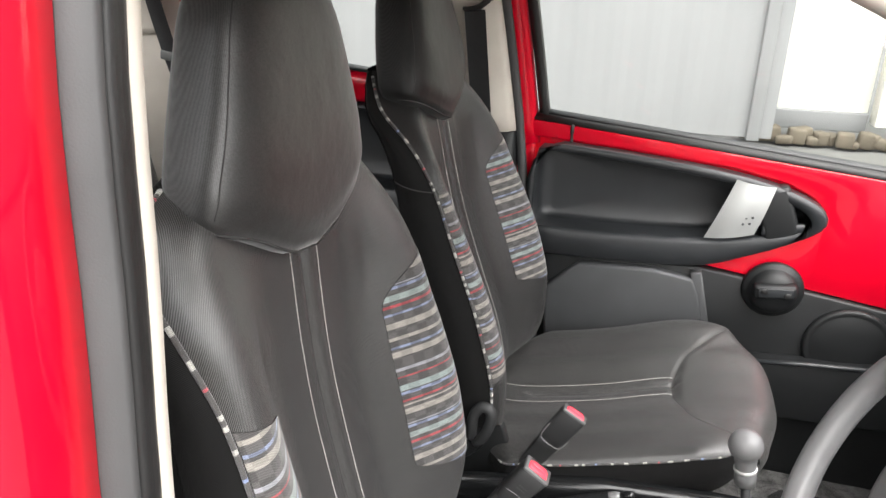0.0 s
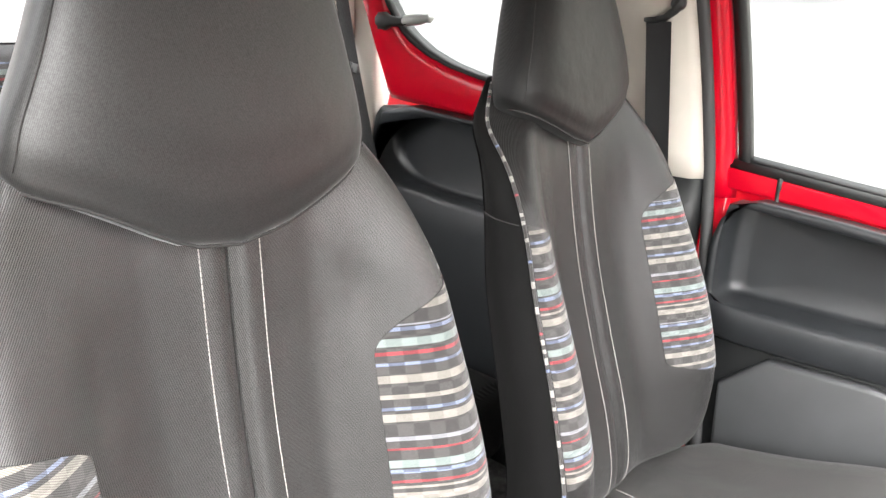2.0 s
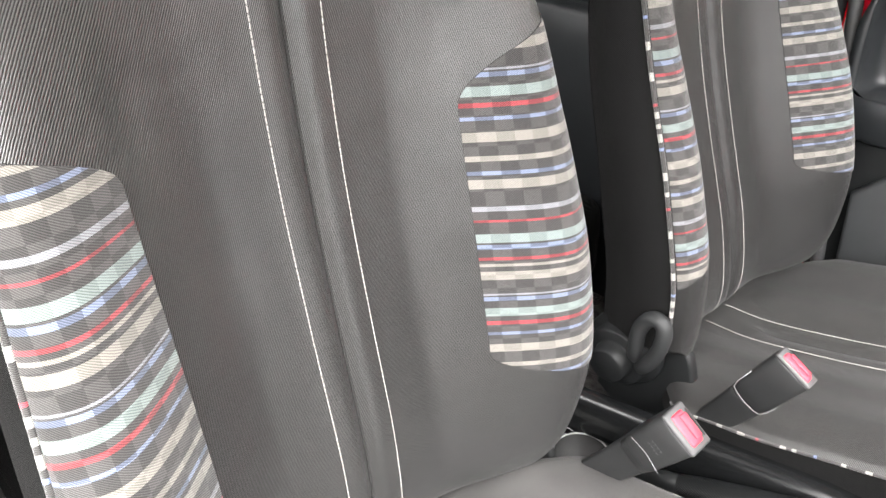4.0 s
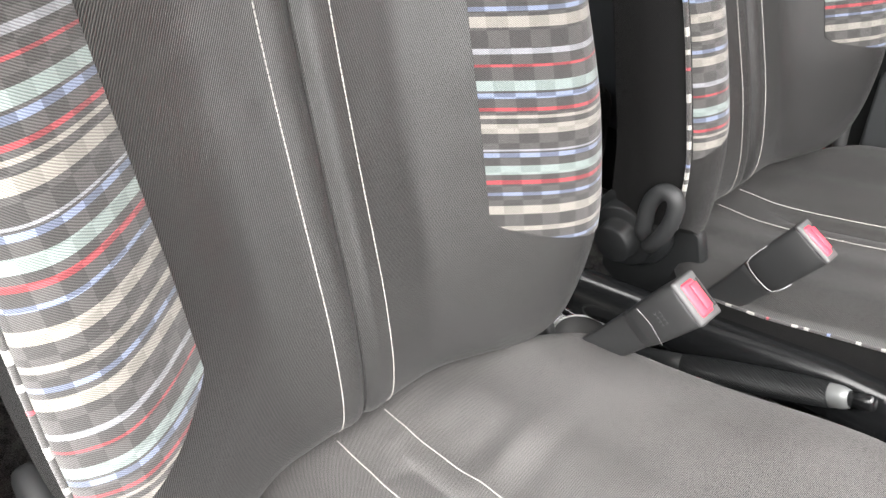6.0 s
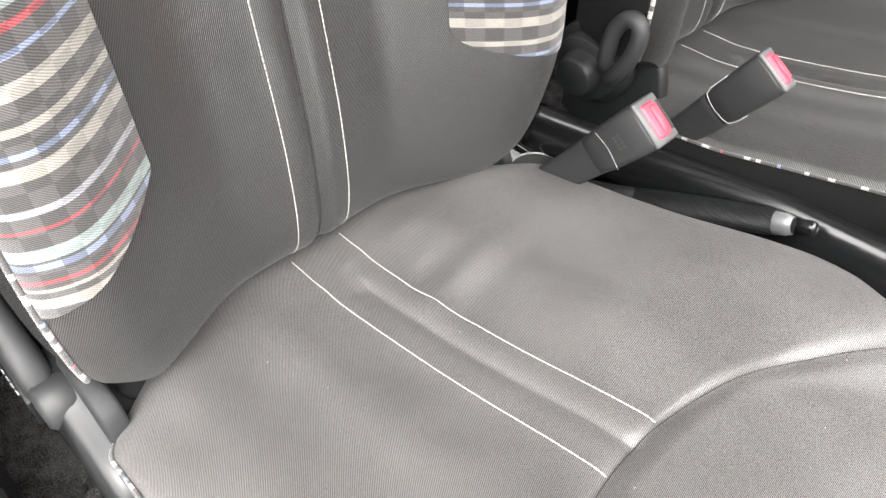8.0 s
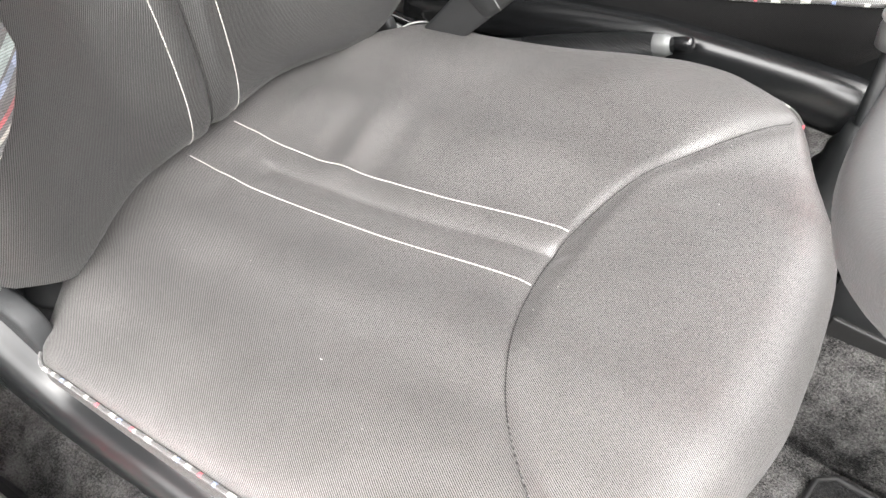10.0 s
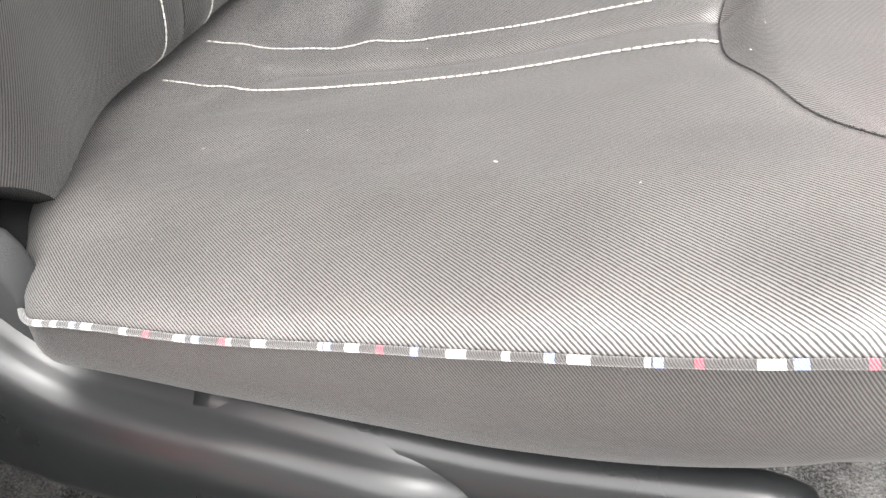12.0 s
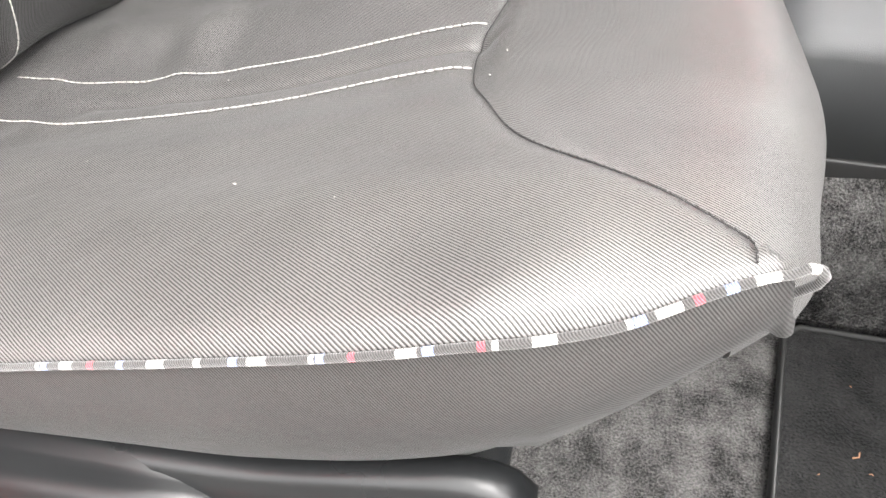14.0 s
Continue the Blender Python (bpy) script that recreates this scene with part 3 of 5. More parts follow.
    HD = [(0.0, 0.056), (0.07, 0.062), (0.16, 0.063), (0.28, 0.064), (0.5, 0.060), (0.8, 0.050), (0.93, 0.036), (1.0, 0.010)]

    neck = 0.12 if near_left_pattern else 0.012

    def head_point(a, s):
        c, sn = math.cos(a), math.sin(a)
        if s < 0:
            k = 1 + s
            inset = math.sqrt(max(0.0, 1 - (1 - k) ** 2))
            hw, hd = lerp_in(0, HW) - 0.02 * (1 - inset), lerp_in(0, HD) - 0.022 * (1 - inset)
            h = 0.0 - 0.02 * (1 - k) * 0.9
        else:
            hw, hd = lerp_in(s, HW), lerp_in(s, HD)
            h = s
        if near_left_pattern and c < 0:
            hw *= 1 + 0.08 * max(0.0, 1 - max(0.0, s) / 0.6)
        y = hw * math.copysign(abs(c) ** 0.52, c)
        f = math.copysign(abs(sn) ** 0.55, sn)
        z_low = 1.168 + (0.016 * smooth_step(0.03, 0.13, -y) if near_left_pattern else 0.0) + 0.070 * (math.sqrt(min(1.2, abs(y) / 0.155) ** 2 + neck) - math.sqrt(neck))
        z = z_low + ((1.470 if near_left_pattern else 1.455) - z_low) * max(0.0, h) + (h if s < 0 else 0)
        x_mid = -0.078 - 0.010 * (z - 1.18)
        y *= 0.84 + 0.16 * smooth_step(-1.0, 0.85, f)
        return Vector((x_mid + hd * f * (1.0 if f > 0 else 0.8), y, z))

    angles = [2 * math.pi * k / 56 for k in range(57)]
    geo = grid(head_point, angles, steps(-1, 0, 6)[:-1] + steps(0, 1, 34))
    head = part("headrest", moved(geo, back), M_HEAD if near_left_pattern else M_HEAD_SHADED, seat, "integrated charcoal cloth headrest")
    for side in (-1, 1):
        a = math.acos(0.88)
        path = [head_point(a if side > 0 else math.pi - a, s) for s in steps(0.0, 0.96, 40)]
        part("head_seam", tube([back(p) for p in path], 0.0007, 5), M_SEAM, head)
        part("seam_stitches", stitches([back(p) + Vector((0.0006, 0.0016, 0)) for p in path], 0.0004, 0.0035, 0.0028), M_SEAM, head, "fine dark stitches along the seam")
    rim = [head_point(a, -0.75) for a in steps(0.02, math.pi - 0.02, 50)]
    part("neck_seam", tube([back((p.x + 0.001, p.y, p.z)) for p in rim], 0.0016, 6), M_SEAM, head)

    # cushion
    cush_us = sorted(set([round(math.copysign(abs(k / 40) ** 0.95, k), 4) for k in range(-40, 41)] + [0.004, 0.008, 0.0125, 0.016, 0.0185, 0.022, 0.026, 0.031, 0.037, 0.0, -0.006, -0.012, -0.02, -0.03, -0.04, 0.985, -0.985, 0.97, -0.97]))
    geo = grid(cushion_point, cush_us, steps(0, 0.7, 80) + steps(0.7, 1, 90)[1:] + steps(1, 1.5, 26)[1:])
    # lit copy on the driver's cushion, shaded copy on the passenger's
    cushion = part("cushion", moved(geo, put), M_SEAT_LIT if near_left_pattern else M_SEAT, seat, "charcoal twill cushion, paler copy with the driver's side light painted in" if near_left_pattern else "charcoal twill cushion, darker copy with the passenger side's shade painted in")
    seam = []
    for u in steps(-0.985, 0.93, 110):
        a, b = 0.6, 1.0
        for _ in range(24):
            mid = (a + b) / 2
            p = cushion_point(u, mid)
            a, b = (mid, b) if p.x < nose_seam(p.y) else (a, mid)
        p = cushion_point(u, a)
        seam.append(put((p.x, p.y, p.z + 0.0011)))
    part("nose_seam", tube(seam, 0.0004, 6), M_SEAM, cushion)
    edge = [p + Vector((0, 0, 0.0005)) for p in seam[:26]]
    part("seam_stitches", stitches(edge, 0.00035, 0.0028, 0.0022), P_GREY, cushion, "fine grey stitches along the nose seam")
    for y in (-0.030, 0.030):
        path = []
        for v in steps(0.14, 0.80, 70):
            p = cushion_point(y / 0.258, v)
            u = y / max(0.05, p.y / (y / 0.258)) if abs(p.y) > 1e-6 else 0
            p = cushion_point(u, v)
            if p.x < nose_seam(y):
                path.append(put((p.x, p.y, p.z + 0.0012)))
        part("stitching", stitches(path, 0.0008), M_THREAD, cushion, "white decorative stitching")

    for side in (-1, 1):
        # skirt
        def skirt(k, v):
            p = cushion_point(side, v)
            low = skirt_low(p.x)
            z = p.z + (min(low, p.z - 0.01) - p.z) * k
            return Vector((p.x - 0.010 * k * k * (1 if v < 0.9 else 0), p.y + side * (0.006 * math.sin(min(1, k * 1.2) * math.pi) - 0.030 * k * k), z))
        # passenger's skirt in black cloth: its deeper shade put into the colour
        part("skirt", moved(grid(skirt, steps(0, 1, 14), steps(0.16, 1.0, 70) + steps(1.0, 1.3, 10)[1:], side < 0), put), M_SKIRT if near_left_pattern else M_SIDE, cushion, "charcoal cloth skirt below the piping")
        path = []
        for v in steps(0.265, 1.0, 90) + steps(1.0, 1.08, 4)[1:]:
            p = cushion_point(side, v)
            path.append(p + Vector((0, side * 0.0015, 0.0015)))
        last = path[-1]
        hook = ((0.005, 0.002, 0.002), (0.009, 0.003, 0.001), (0.0115, 0.005, -0.003), (0.0115, 0.007, -0.008), (0.0095, 0.010, -0.014), (0.006, 0.013, -0.020))
        for ox, oy, oz in hook if side < 0 else ((-0.001, 0.003, -0.006), (-0.004, 0.006, -0.012)):
            path.append(last + Vector((ox, -side * oy, oz)))
        pattern = cord_pattern(0.5, 11 + side)
        if near_left_pattern and side < 0:
            pattern, run, marks = [], 0.0, []
            for i in range(len(path) - 1):
                step = (path[i + 1] - path[i]).length
                marks += [(run + step * (x - path[i].x) / (path[i + 1].x - path[i].x), w, s) for x, w, s in NEAR_FLECKS if path[i].x <= x < path[i + 1].x - 1e-6]
                run += step
            pattern = [(d - w / 2, d + w / 2, s) for d, w, s in marks]
        geo, rows = coloured_cord(path, 0.0017, pattern, 10)
        part("piping", moved(geo, put), PIPE_MATS, cushion, "charcoal piping with white, blue and red flecks", rows=rows)

    # seat base below the cushion
    part("seat_pan", moved(box((0.20, 0, 0.475), (0.44, 0.42, 0.07), 0.02), put), M_PLASTIC, seat, "black metal seat pan")
    for side in (-1, 1):
        rail = part("seat_rail", moved(box((0.20, side * 0.19, 0.325), (0.50, 0.035, 0.05), 0.006), put), M_PLASTIC, seat, "dark steel floor rail")
        part("rail_lip", moved(box((0.20, side * 0.19, 0.352), (0.46, 0.012, 0.008), 0.002), put), M_CHROME, rail, "bright steel rail lip")
        for x in (0.03, 0.37):
            part("bracket", moved(box((x, side * 0.19, 0.40), (0.05, 0.02, 0.13), 0.004), put), M_PLASTIC, seat)
    return seat, put, moved


# flecks of the near piping: place along the car, width, colour slot
NEAR_FLECKS = [(0.098, 0.006, 1), (0.108, 0.004, 1), (0.119, 0.0035, 2), (0.127, 0.006, 1), (0.147, 0.004, 1), (0.159, 0.003, 3), (0.176, 0.006, 1), (0.184, 0.004, 2), (0.197, 0.003, 3), (0.200, 0.0025, 1),
               (0.214, 0.007, 1), (0.241, 0.002, 1), (0.244, 0.003, 2), (0.254, 0.006, 1), (0.265, 0.003, 3), (0.278, 0.003, 2), (0.293, 0.0075, 1), (0.310, 0.003, 1), (0.324, 0.0035, 2), (0.333, 0.0075, 1),
               (0.353, 0.002, 1), (0.356, 0.003, 2), (0.367, 0.0025, 3), (0.385, 0.0075, 1), (0.392, 0.004, 2), (0.408, 0.0025, 3), (0.412, 0.002, 1), (0.426, 0.0075, 1), (0.450, 0.002, 1), (0.453, 0.004, 2), (0.461, 0.0085, 1), (0.469, 0.003, 3), (0.478, 0.004, 2), (0.488, 0.008, 1), (0.502, 0.003, 1), (0.512, 0.003, 2)]

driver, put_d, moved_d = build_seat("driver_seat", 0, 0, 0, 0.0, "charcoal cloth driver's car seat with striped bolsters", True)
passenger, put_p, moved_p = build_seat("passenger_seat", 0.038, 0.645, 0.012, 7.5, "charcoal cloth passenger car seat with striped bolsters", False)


# ---- seat hardware ----
def loft(rings, cap_a=True, cap_b=True):
    n = len(rings[0])
    verts = [Vector(p) for r in rings for p in r]
    faces = []
    for j in range(len(rings) - 1):
        for i in range(n):
            a, b = j * n + i, j * n + (i + 1) % n
            faces.append((a, b, b + n, a + n))
    if cap_a:
        faces.append(tuple(range(n))[::-1])
    if cap_b:
        faces.append(tuple(range((len(rings) - 1) * n, len(rings) * n)))
    return verts, faces


def rounded(poly, times=2):
    """Corner-cutting of a closed outline."""
    for _ in range(times):
        out = []
        for i in range(len(poly)):
            a, b = poly[i], poly[(i + 1) % len(poly)]
            out += [(a[0] * 0.75 + b[0] * 0.25, a[1] * 0.75 + b[1] * 0.25), (a[0] * 0.25 + b[0] * 0.75, a[1] * 0.25 + b[1] * 0.75)]
        poly = out
    return poly


def oval(cx, cy, cz, hy, hz, power=0.6, n=28, skew=0.0):
    """A rounded-square ring in the plane across the car."""
    out = []
    for k in range(n):
        a = 2 * math.pi * k / n
        c, s = math.cos(a), math.sin(a)
        y, z = hy * math.copysign(abs(c) ** power, c), hz * math.copysign(abs(s) ** power, s)
        out.append((cx, cy + y + skew * z, cz + z))
    return out


def seat_shield(seat, put, moved):
    """The long moulded cover along the seat's outer rail, with its tower up to the backrest hinge."""
    top = [(-0.13, 0.500), (-0.10, 0.556), (-0.05, 0.598), (0.02, 0.600), (0.05, 0.578), (0.07, 0.557), (0.09, 0.545), (0.11, 0.541), (0.15, 0.541), (0.19, 0.545), (0.25, 0.548), (0.28, 0.545), (0.298, 0.534), (0.306, 0.522)]
    low = [(-0.13, 0.470), (-0.08, 0.440), (0.0, 0.432), (0.08, 0.428), (0.166, 0.455), (0.227, 0.474), (0.27, 0.493), (0.295, 0.508), (0.306, 0.518)]
    # lip, shallow groove, rounded shoulder, face: distance out from the car's middle and drop below the lip
    section = [(0.236, 0.010), (0.240, 0.002), (0.245, 0.0), (0.250, 0.001), (0.254, 0.005), (0.258, 0.0065), (0.262, 0.007), (0.267, 0.009), (0.2715, 0.014), (0.2745, 0.022), (0.276, 0.033)]
    rings = []
    for x in steps(-0.13, 0.306, 60):
        zt, zb = lerp_in(x, top), lerp_in(x, low)
        k = min(1.0, (zt - zb) / 0.075)
        thin = math.sqrt(max(0.04, 1 - max(0.0, (x - 0.25) / 0.057) ** 2)) if x > 0.25 else 1.0
        ring = [(x, -(0.240 + (o - 0.240) * thin), zt - d * k) for o, d in section]
        ring += [(x, -(0.240 + (o - 0.240) * thin), zb + h * k) for o, h in ((0.275, 0.022), (0.272, 0.008), (0.267, 0.001), (0.258, 0.0), (0.240, 0.002))]
        rings.append(ring)
    cover = part("side_cover", moved(loft(rings), put), M_SHIELD, seat, "satin black moulded side cover")
    plate = prism(rounded([(-0.010, 0.622), (0.072, 0.616), (0.082, 0.598), (0.078, 0.540), (0.05, 0.480), (-0.01, 0.50)], 1), "y", -0.252, -0.234, 0.004, 2)
    part("hinge_tower", moved(plate, put), M_TOWER, seat, "grey moulded hinge plate")
    part("hinge_drum", moved(lathe([(0.026, 0.0), (0.028, 0.004), (0.028, 0.030), (0.022, 0.034), (0.003, 0.034)], (0.012, -0.206, 0.628), (0, -1, 0), 28), put), M_RUBBER, seat, "rounded grey hinge drum")
    end = []
    for x in steps(0.16, 0.434, 30):
        k = max(0.0, (x - 0.395) / 0.0395)
        h = 0.036 * math.sqrt(max(0.02, 1 - k * k))
        end.append(oval(x, -0.2445, lerp_in(x, [(0.16, 0.507), (0.25, 0.512), (0.31, 0.518), (0.37, 0.534), (0.44, 0.556)]), 0.013, h, 0.7, 20))
    inner = part("inner_cover", moved(loft(end), put), M_SHIELD, seat, "scuffed black inner cover")
    for x0, x1, z0, z1 in ((0.344, 0.348, 0.543, 0.535), (0.348, 0.353, 0.535, 0.544), (0.348, 0.3485, 0.535, 0.524), (0.356, 0.359, 0.545, 0.537), (0.359, 0.364, 0.537, 0.546), (0.359, 0.360, 0.537, 0.526)):
        part("scratch", moved(tube([(x0, -0.2580, z0), (x1, -0.2580, z1)], 0.0006, 5), put), M_MARK, inner, "pale scratch")
    part("rail_strip", moved(box((0.34, -0.250, 0.474), (0.18, 0.004, 0.004), 0.001), put), M_KNURL, seat)
    return cover


seat_shield(driver, put_d, moved_d)
cover_plate = part("recliner_plate", box((0.008, -0.196, 0.562), (0.104, 0.078, 0.016), 0.004, 2, Matrix.Rotation(radians(10), 4, "Y")), M_LEVER, driver, "dark grey recliner plate below the backrest")
part("recliner_disc", lathe([(0.026, 0.0), (0.026, 0.003), (0.024, 0.005), (0.002, 0.005)], (0.028, -0.200, 0.566), (0.17, 0, 0.98), 30), M_TOWER, cover_plate, "round matt cap")
part("hinge_strap", prism(rounded([(0.016, 0.525), (0.027, 0.585), (0.041, 0.602), (0.060, 0.565), (0.056, 0.525)], 1), "y", 0.226, 0.240, 0.004, 2), M_LEVER, driver, "dark grey hinge strap")
ridge = []
for x in steps(-0.02, 0.58, 44):
    z = 0.520 + 0.20 * (x + 0.02) - 0.12 * max(0.0, x - 0.30) - 0.9 * max(0.0, x - 0.46) ** 2
    thin = math.sqrt(max(0.03, 1 - max(0.0, (x - 0.53) / 0.0505) ** 2))
    ridge.append(oval(x, 0.373, z - 0.004, 0.016 * thin, 0.030 * thin, 0.75, 20, 0.2))
part("side_cover", loft(ridge), M_GLOSS, passenger, "glossy black moulded side cover")

# recline lever with its printed scale, on the driver's seat
lever_rings = []
for k in steps(0, 1, 20):
    x = -0.090 + 0.100 * k
    z = 0.634 - 0.052 * k + 0.010 * math.sin(k * 3.14)
    r = lerp_in(k, [(0, 0.006), (0.05, 0.018), (0.2, 0.025), (0.6, 0.024), (0.9, 0.020), (1, 0.012)])
    lever_rings.append(oval(x, -0.269, z, lerp_in(k, [(0, 0.004), (0.06, 0.012), (0.5, 0.0135), (0.9, 0.013), (1, 0.008)]), r, 0.75, 20))
lever = part("recline_lever", loft(lever_rings), M_LEVER, driver, "grey plastic recline lever")
part("lever_hub", lathe([(0.018, 0.0), (0.021, 0.003), (0.021, 0.026), (0.017, 0.030), (0.002, 0.031)], (0.014, -0.250, 0.578), (0, -1, 0), 30), M_LEVER, lever, "round grey hub of the lever")
plate = part("scale_plate", box((-0.045, -0.2815, 0.563), (0.085, 0.006, 0.050), 0.002, 2, Matrix.Rotation(radians(14), 4, "Y")), M_PLASTIC, driver, "black plate with printed dashes")
for k in range(6):
    part("scale_mark", box((-0.066 + 0.0076 * k, -0.2850, 0.570 - 0.0019 * k), (0.0046, 0.0012, 0.0018), 0, turn=Matrix.Rotation(radians(14), 4, "Y")), M_MARK, plate, "pale printed dash", smooth=False)

# round knob with a loop strap on the passenger seat's inner side
knob = part("tilt_knob", lathe([(0.052, 0.0), (0.054, 0.003), (0.054, 0.011), (0.051, 0.015), (0.045, 0.016), (0.042, 0.018), (0.042, 0.033), (0.039, 0.036), (0.029, 0.037), (0.0265, 0.039), (0.025, 0.055), (0.022, 0.058), (0.002, 0.057)], (0.025, 0.425, 0.619), (0.05, -1, -0.08), 40), M_PLASTIC, passenger, "stepped round black adjuster knob")
loop_path = [(0.058, 0.390, 0.636), (0.060, 0.380, 0.648), (0.062, 0.376, 0.664), (0.063, 0.375, 0.683), (0.068, 0.375, 0.699), (0.078, 0.375, 0.711), (0.089, 0.375, 0.712), (0.096, 0.375, 0.703), (0.096, 0.375, 0.686), (0.090, 0.376, 0.664), (0.080, 0.378, 0.643), (0.068, 0.386, 0.627)]
smooth_loop = []
for k in steps(0, len(loop_path) - 1, 40):
    smooth_loop.append(tuple(lerp_in(k, [(i, p[c]) for i, p in enumerate(loop_path)]) for c in range(3)))
part("hinge_bracket", prism(rounded([(-0.02, 0.605), (0.07, 0.640), (0.105, 0.648), (0.118, 0.610), (0.125, 0.575), (0.112, 0.520), (-0.02, 0.500)], 1), "y", 0.428, 0.446, 0.005, 3), M_PLASTIC, passenger, "black moulded hinge bracket")
part("loop_strap", tube(smooth_loop, 0.0098, 16), M_LEVER, knob, "thick black loop strap")


# ---- seat belt buckles ----
def buckle(name, base, tip, y, label, thick, looped):
    d = Vector((tip[0] - base[0], 0, tip[1] - base[1]))
    reach = d.length
    d.normalize()
    wide = Vector((d.z, 0, -d.x))
    turn = Matrix((wide, Vector((0, 1, 0)), d)).transposed().to_4x4()
    ob = empty_at(name, (base[0], y, base[1]), label, "seat belt buckle", "front belt buckles")
    top = Vector((tip[0], y, tip[1]))
    head_rings = []
    for s, hw, ht in ((-0.080, 0.018, 0.0085), (-0.078, 0.0205, 0.0105), (-0.060, 0.0225, 0.0125), (-0.03, 0.0235, 0.013), (-0.003, 0.024, 0.0132), (0.0, 0.0225, 0.0118)):
        ring = []
        for k in range(28):
            a = 2 * math.pi * k / 28
            c, sn = math.cos(a), math.sin(a)
            ring.append(top + wide * (hw * math.copysign(abs(c) ** 0.45, c)) + Vector((0, 1, 0)) * (ht * thick * math.copysign(abs(sn) ** 0.5, sn)) + d * s)
        head_rings.append(ring)
    body = part("housing", loft(head_rings), M_BUCKLE, ob, "matt black buckle housing")
    part("end_rim", box(top + d * 0.0004, (0.0465, 0.0250 * thick, 0.006), 0.0028, 3, turn), M_RIM, body, "pale grey rim round the button")
    part("release_button", box(top + d * 0.0016 + Vector((0, -0.0015, 0)), (0.035, 0.0140 * thick, 0.007), 0.0025, 3, turn), M_BUCKLE_RED, body, "red translucent release button")
    part("button_bar", box(top + d * 0.0052 + Vector((0, 0.002 * thick, 0)), (0.026, 0.0075 * thick, 0.0030), 0.0008, 2, turn), M_BUCKLE_RED, body)
    part("tongue_slot", box(top + d * 0.0030 + Vector((0, 0.0095 * thick, 0)), (0.030, 0.0025, 0.002), 0.0004, 1, turn), M_SEAM, body)
    face = Vector((0, -0.0131 * thick - 0.0001, 0))
    if looped:
        loop = [(-0.040, -0.0228), (-0.064, -0.0222), (-0.071, -0.0195), (-0.074, -0.012), (-0.075, 0.0), (-0.074, 0.012), (-0.071, 0.019), (-0.064, 0.0222), (-0.048, 0.0230)]
        line = [top + d * a + wide * b + face * (0.99 if abs(b) < 0.02 else 0.80) for a, b in loop]
    else:
        line = [top + d * (-0.048 - 0.004 * abs(k)) + wide * (0.0236 * k) + face for k in steps(-0.8, 0.95, 8)]
    part("parting_line", tube(line, 0.0005 if looped else 0.0003, 5), M_MARK, body, "pale worn parting line")
    for i in range(0 if looped else 4):
        for j in range(2):
            part("moulded_mark", box(top + d * (-0.030 - 0.006 * j) + wide * (-0.006 + 0.004 * i) + face, (0.0020, 0.0004, 0.0024), 0, turn=turn), M_RUBBER, body, smooth=False)
    stalk = [Vector((base[0], y, base[1])).lerp(top - d * 0.070, k) for k in steps(0, 1, 8)]
    rings = []
    for i, p in enumerate(stalk):
        hw = 0.0215 - 0.003 * math.sin(i / 8 * 3.14)
        rings.append([p + wide * (hw * c) + Vector((0, 1, 0)) * (0.007 * s) for c, s in ((1, -0.5), (0.85, -1), (-0.85, -1), (-1, -0.5), (-1, 0.5), (-0.85, 1), (0.85, 1), (1, 0.5))])
    part("stalk_sleeve", loft(rings), M_BUCKLE, ob, "black stalk sleeve")
    return ob


buckle("belt_buckle", (0.080, 0.540), (0.202, 0.714), 0.237, "black belt buckle with red button beside the driver's seat", 1.3, False)
buckle("belt_buckle", (0.125, 0.530), (0.238, 0.719), 0.395, "black belt buckle with red button beside the passenger seat", 0.85, True)

# ---- fluff lying on the seats ----
rnd = random.Random(41)
fluff = []
for k in range(26):
    u, v = rnd.uniform(-0.9, 0.9), rnd.uniform(0.25, 0.99)
    p = cushion_point(u, v)
    if k % 3 == 0:
        p = p + Vector((0.038, 0.645, 0.012))
    p = p + Vector((0, 0, 0.0006))
    a, n = rnd.uniform(0, 6.28), rnd.choice([0.0003, 0.0004, 0.0006, 0.0010])
    fluff.append(tube([p, p + Vector((n * math.cos(a), n * math.sin(a), 0.0003)), p + Vector((2 * n * math.cos(a + 0.5), 2 * n * math.sin(a + 0.5), 0))], rnd.choice([0.00015, 0.00025, 0.0004]), 5))
tagged(part("lint", join(*fluff), M_THREAD), "white specks of fluff on the seat cloth", "lint", kind="stuff")

# ---- floor, tunnel, sills ----
floor = tagged(part("floor", box((0.05, 0.325, 0.235), (2.5, 1.40, 0.03), 0), M_CARPET, smooth=False), "grey pile carpet of the car floor", "floor", kind="structure")


def tunnel_ring(x):
    h = lerp_in(x, [(-1.0, 0.36), (0.0, 0.40), (0.5, 0.42), (0.9, 0.46)])
    return [(x, 0.21, 0.245), (x, 0.235, 0.245 + (h - 0.245) * 0.6), (x, 0.26, h - 0.012), (x, 0.29, h), (x, 0.36, h), (x, 0.39, h - 0.012), (x, 0.415, 0.245 + (h - 0.245) * 0.6), (x, 0.44, 0.245)]


tagged(part("centre_tunnel", loft([tunnel_ring(x) for x in steps(-1.1, 1.0, 20)]), M_CARPET), "carpeted centre tunnel between the seats", "car tunnel", kind="structure")

hump = []
for x in steps(-0.12, 0.14, 16):
    k = (x - 0.01) / 0.13
    hump.append(oval(x, -0.265, 0.245, 0.050 * math.sqrt(max(0.03, 1 - k * k)), 0.060 * math.sqrt(max(0.03, 1 - k * k)), 0.8, 24))
lumps = random.Random(3)
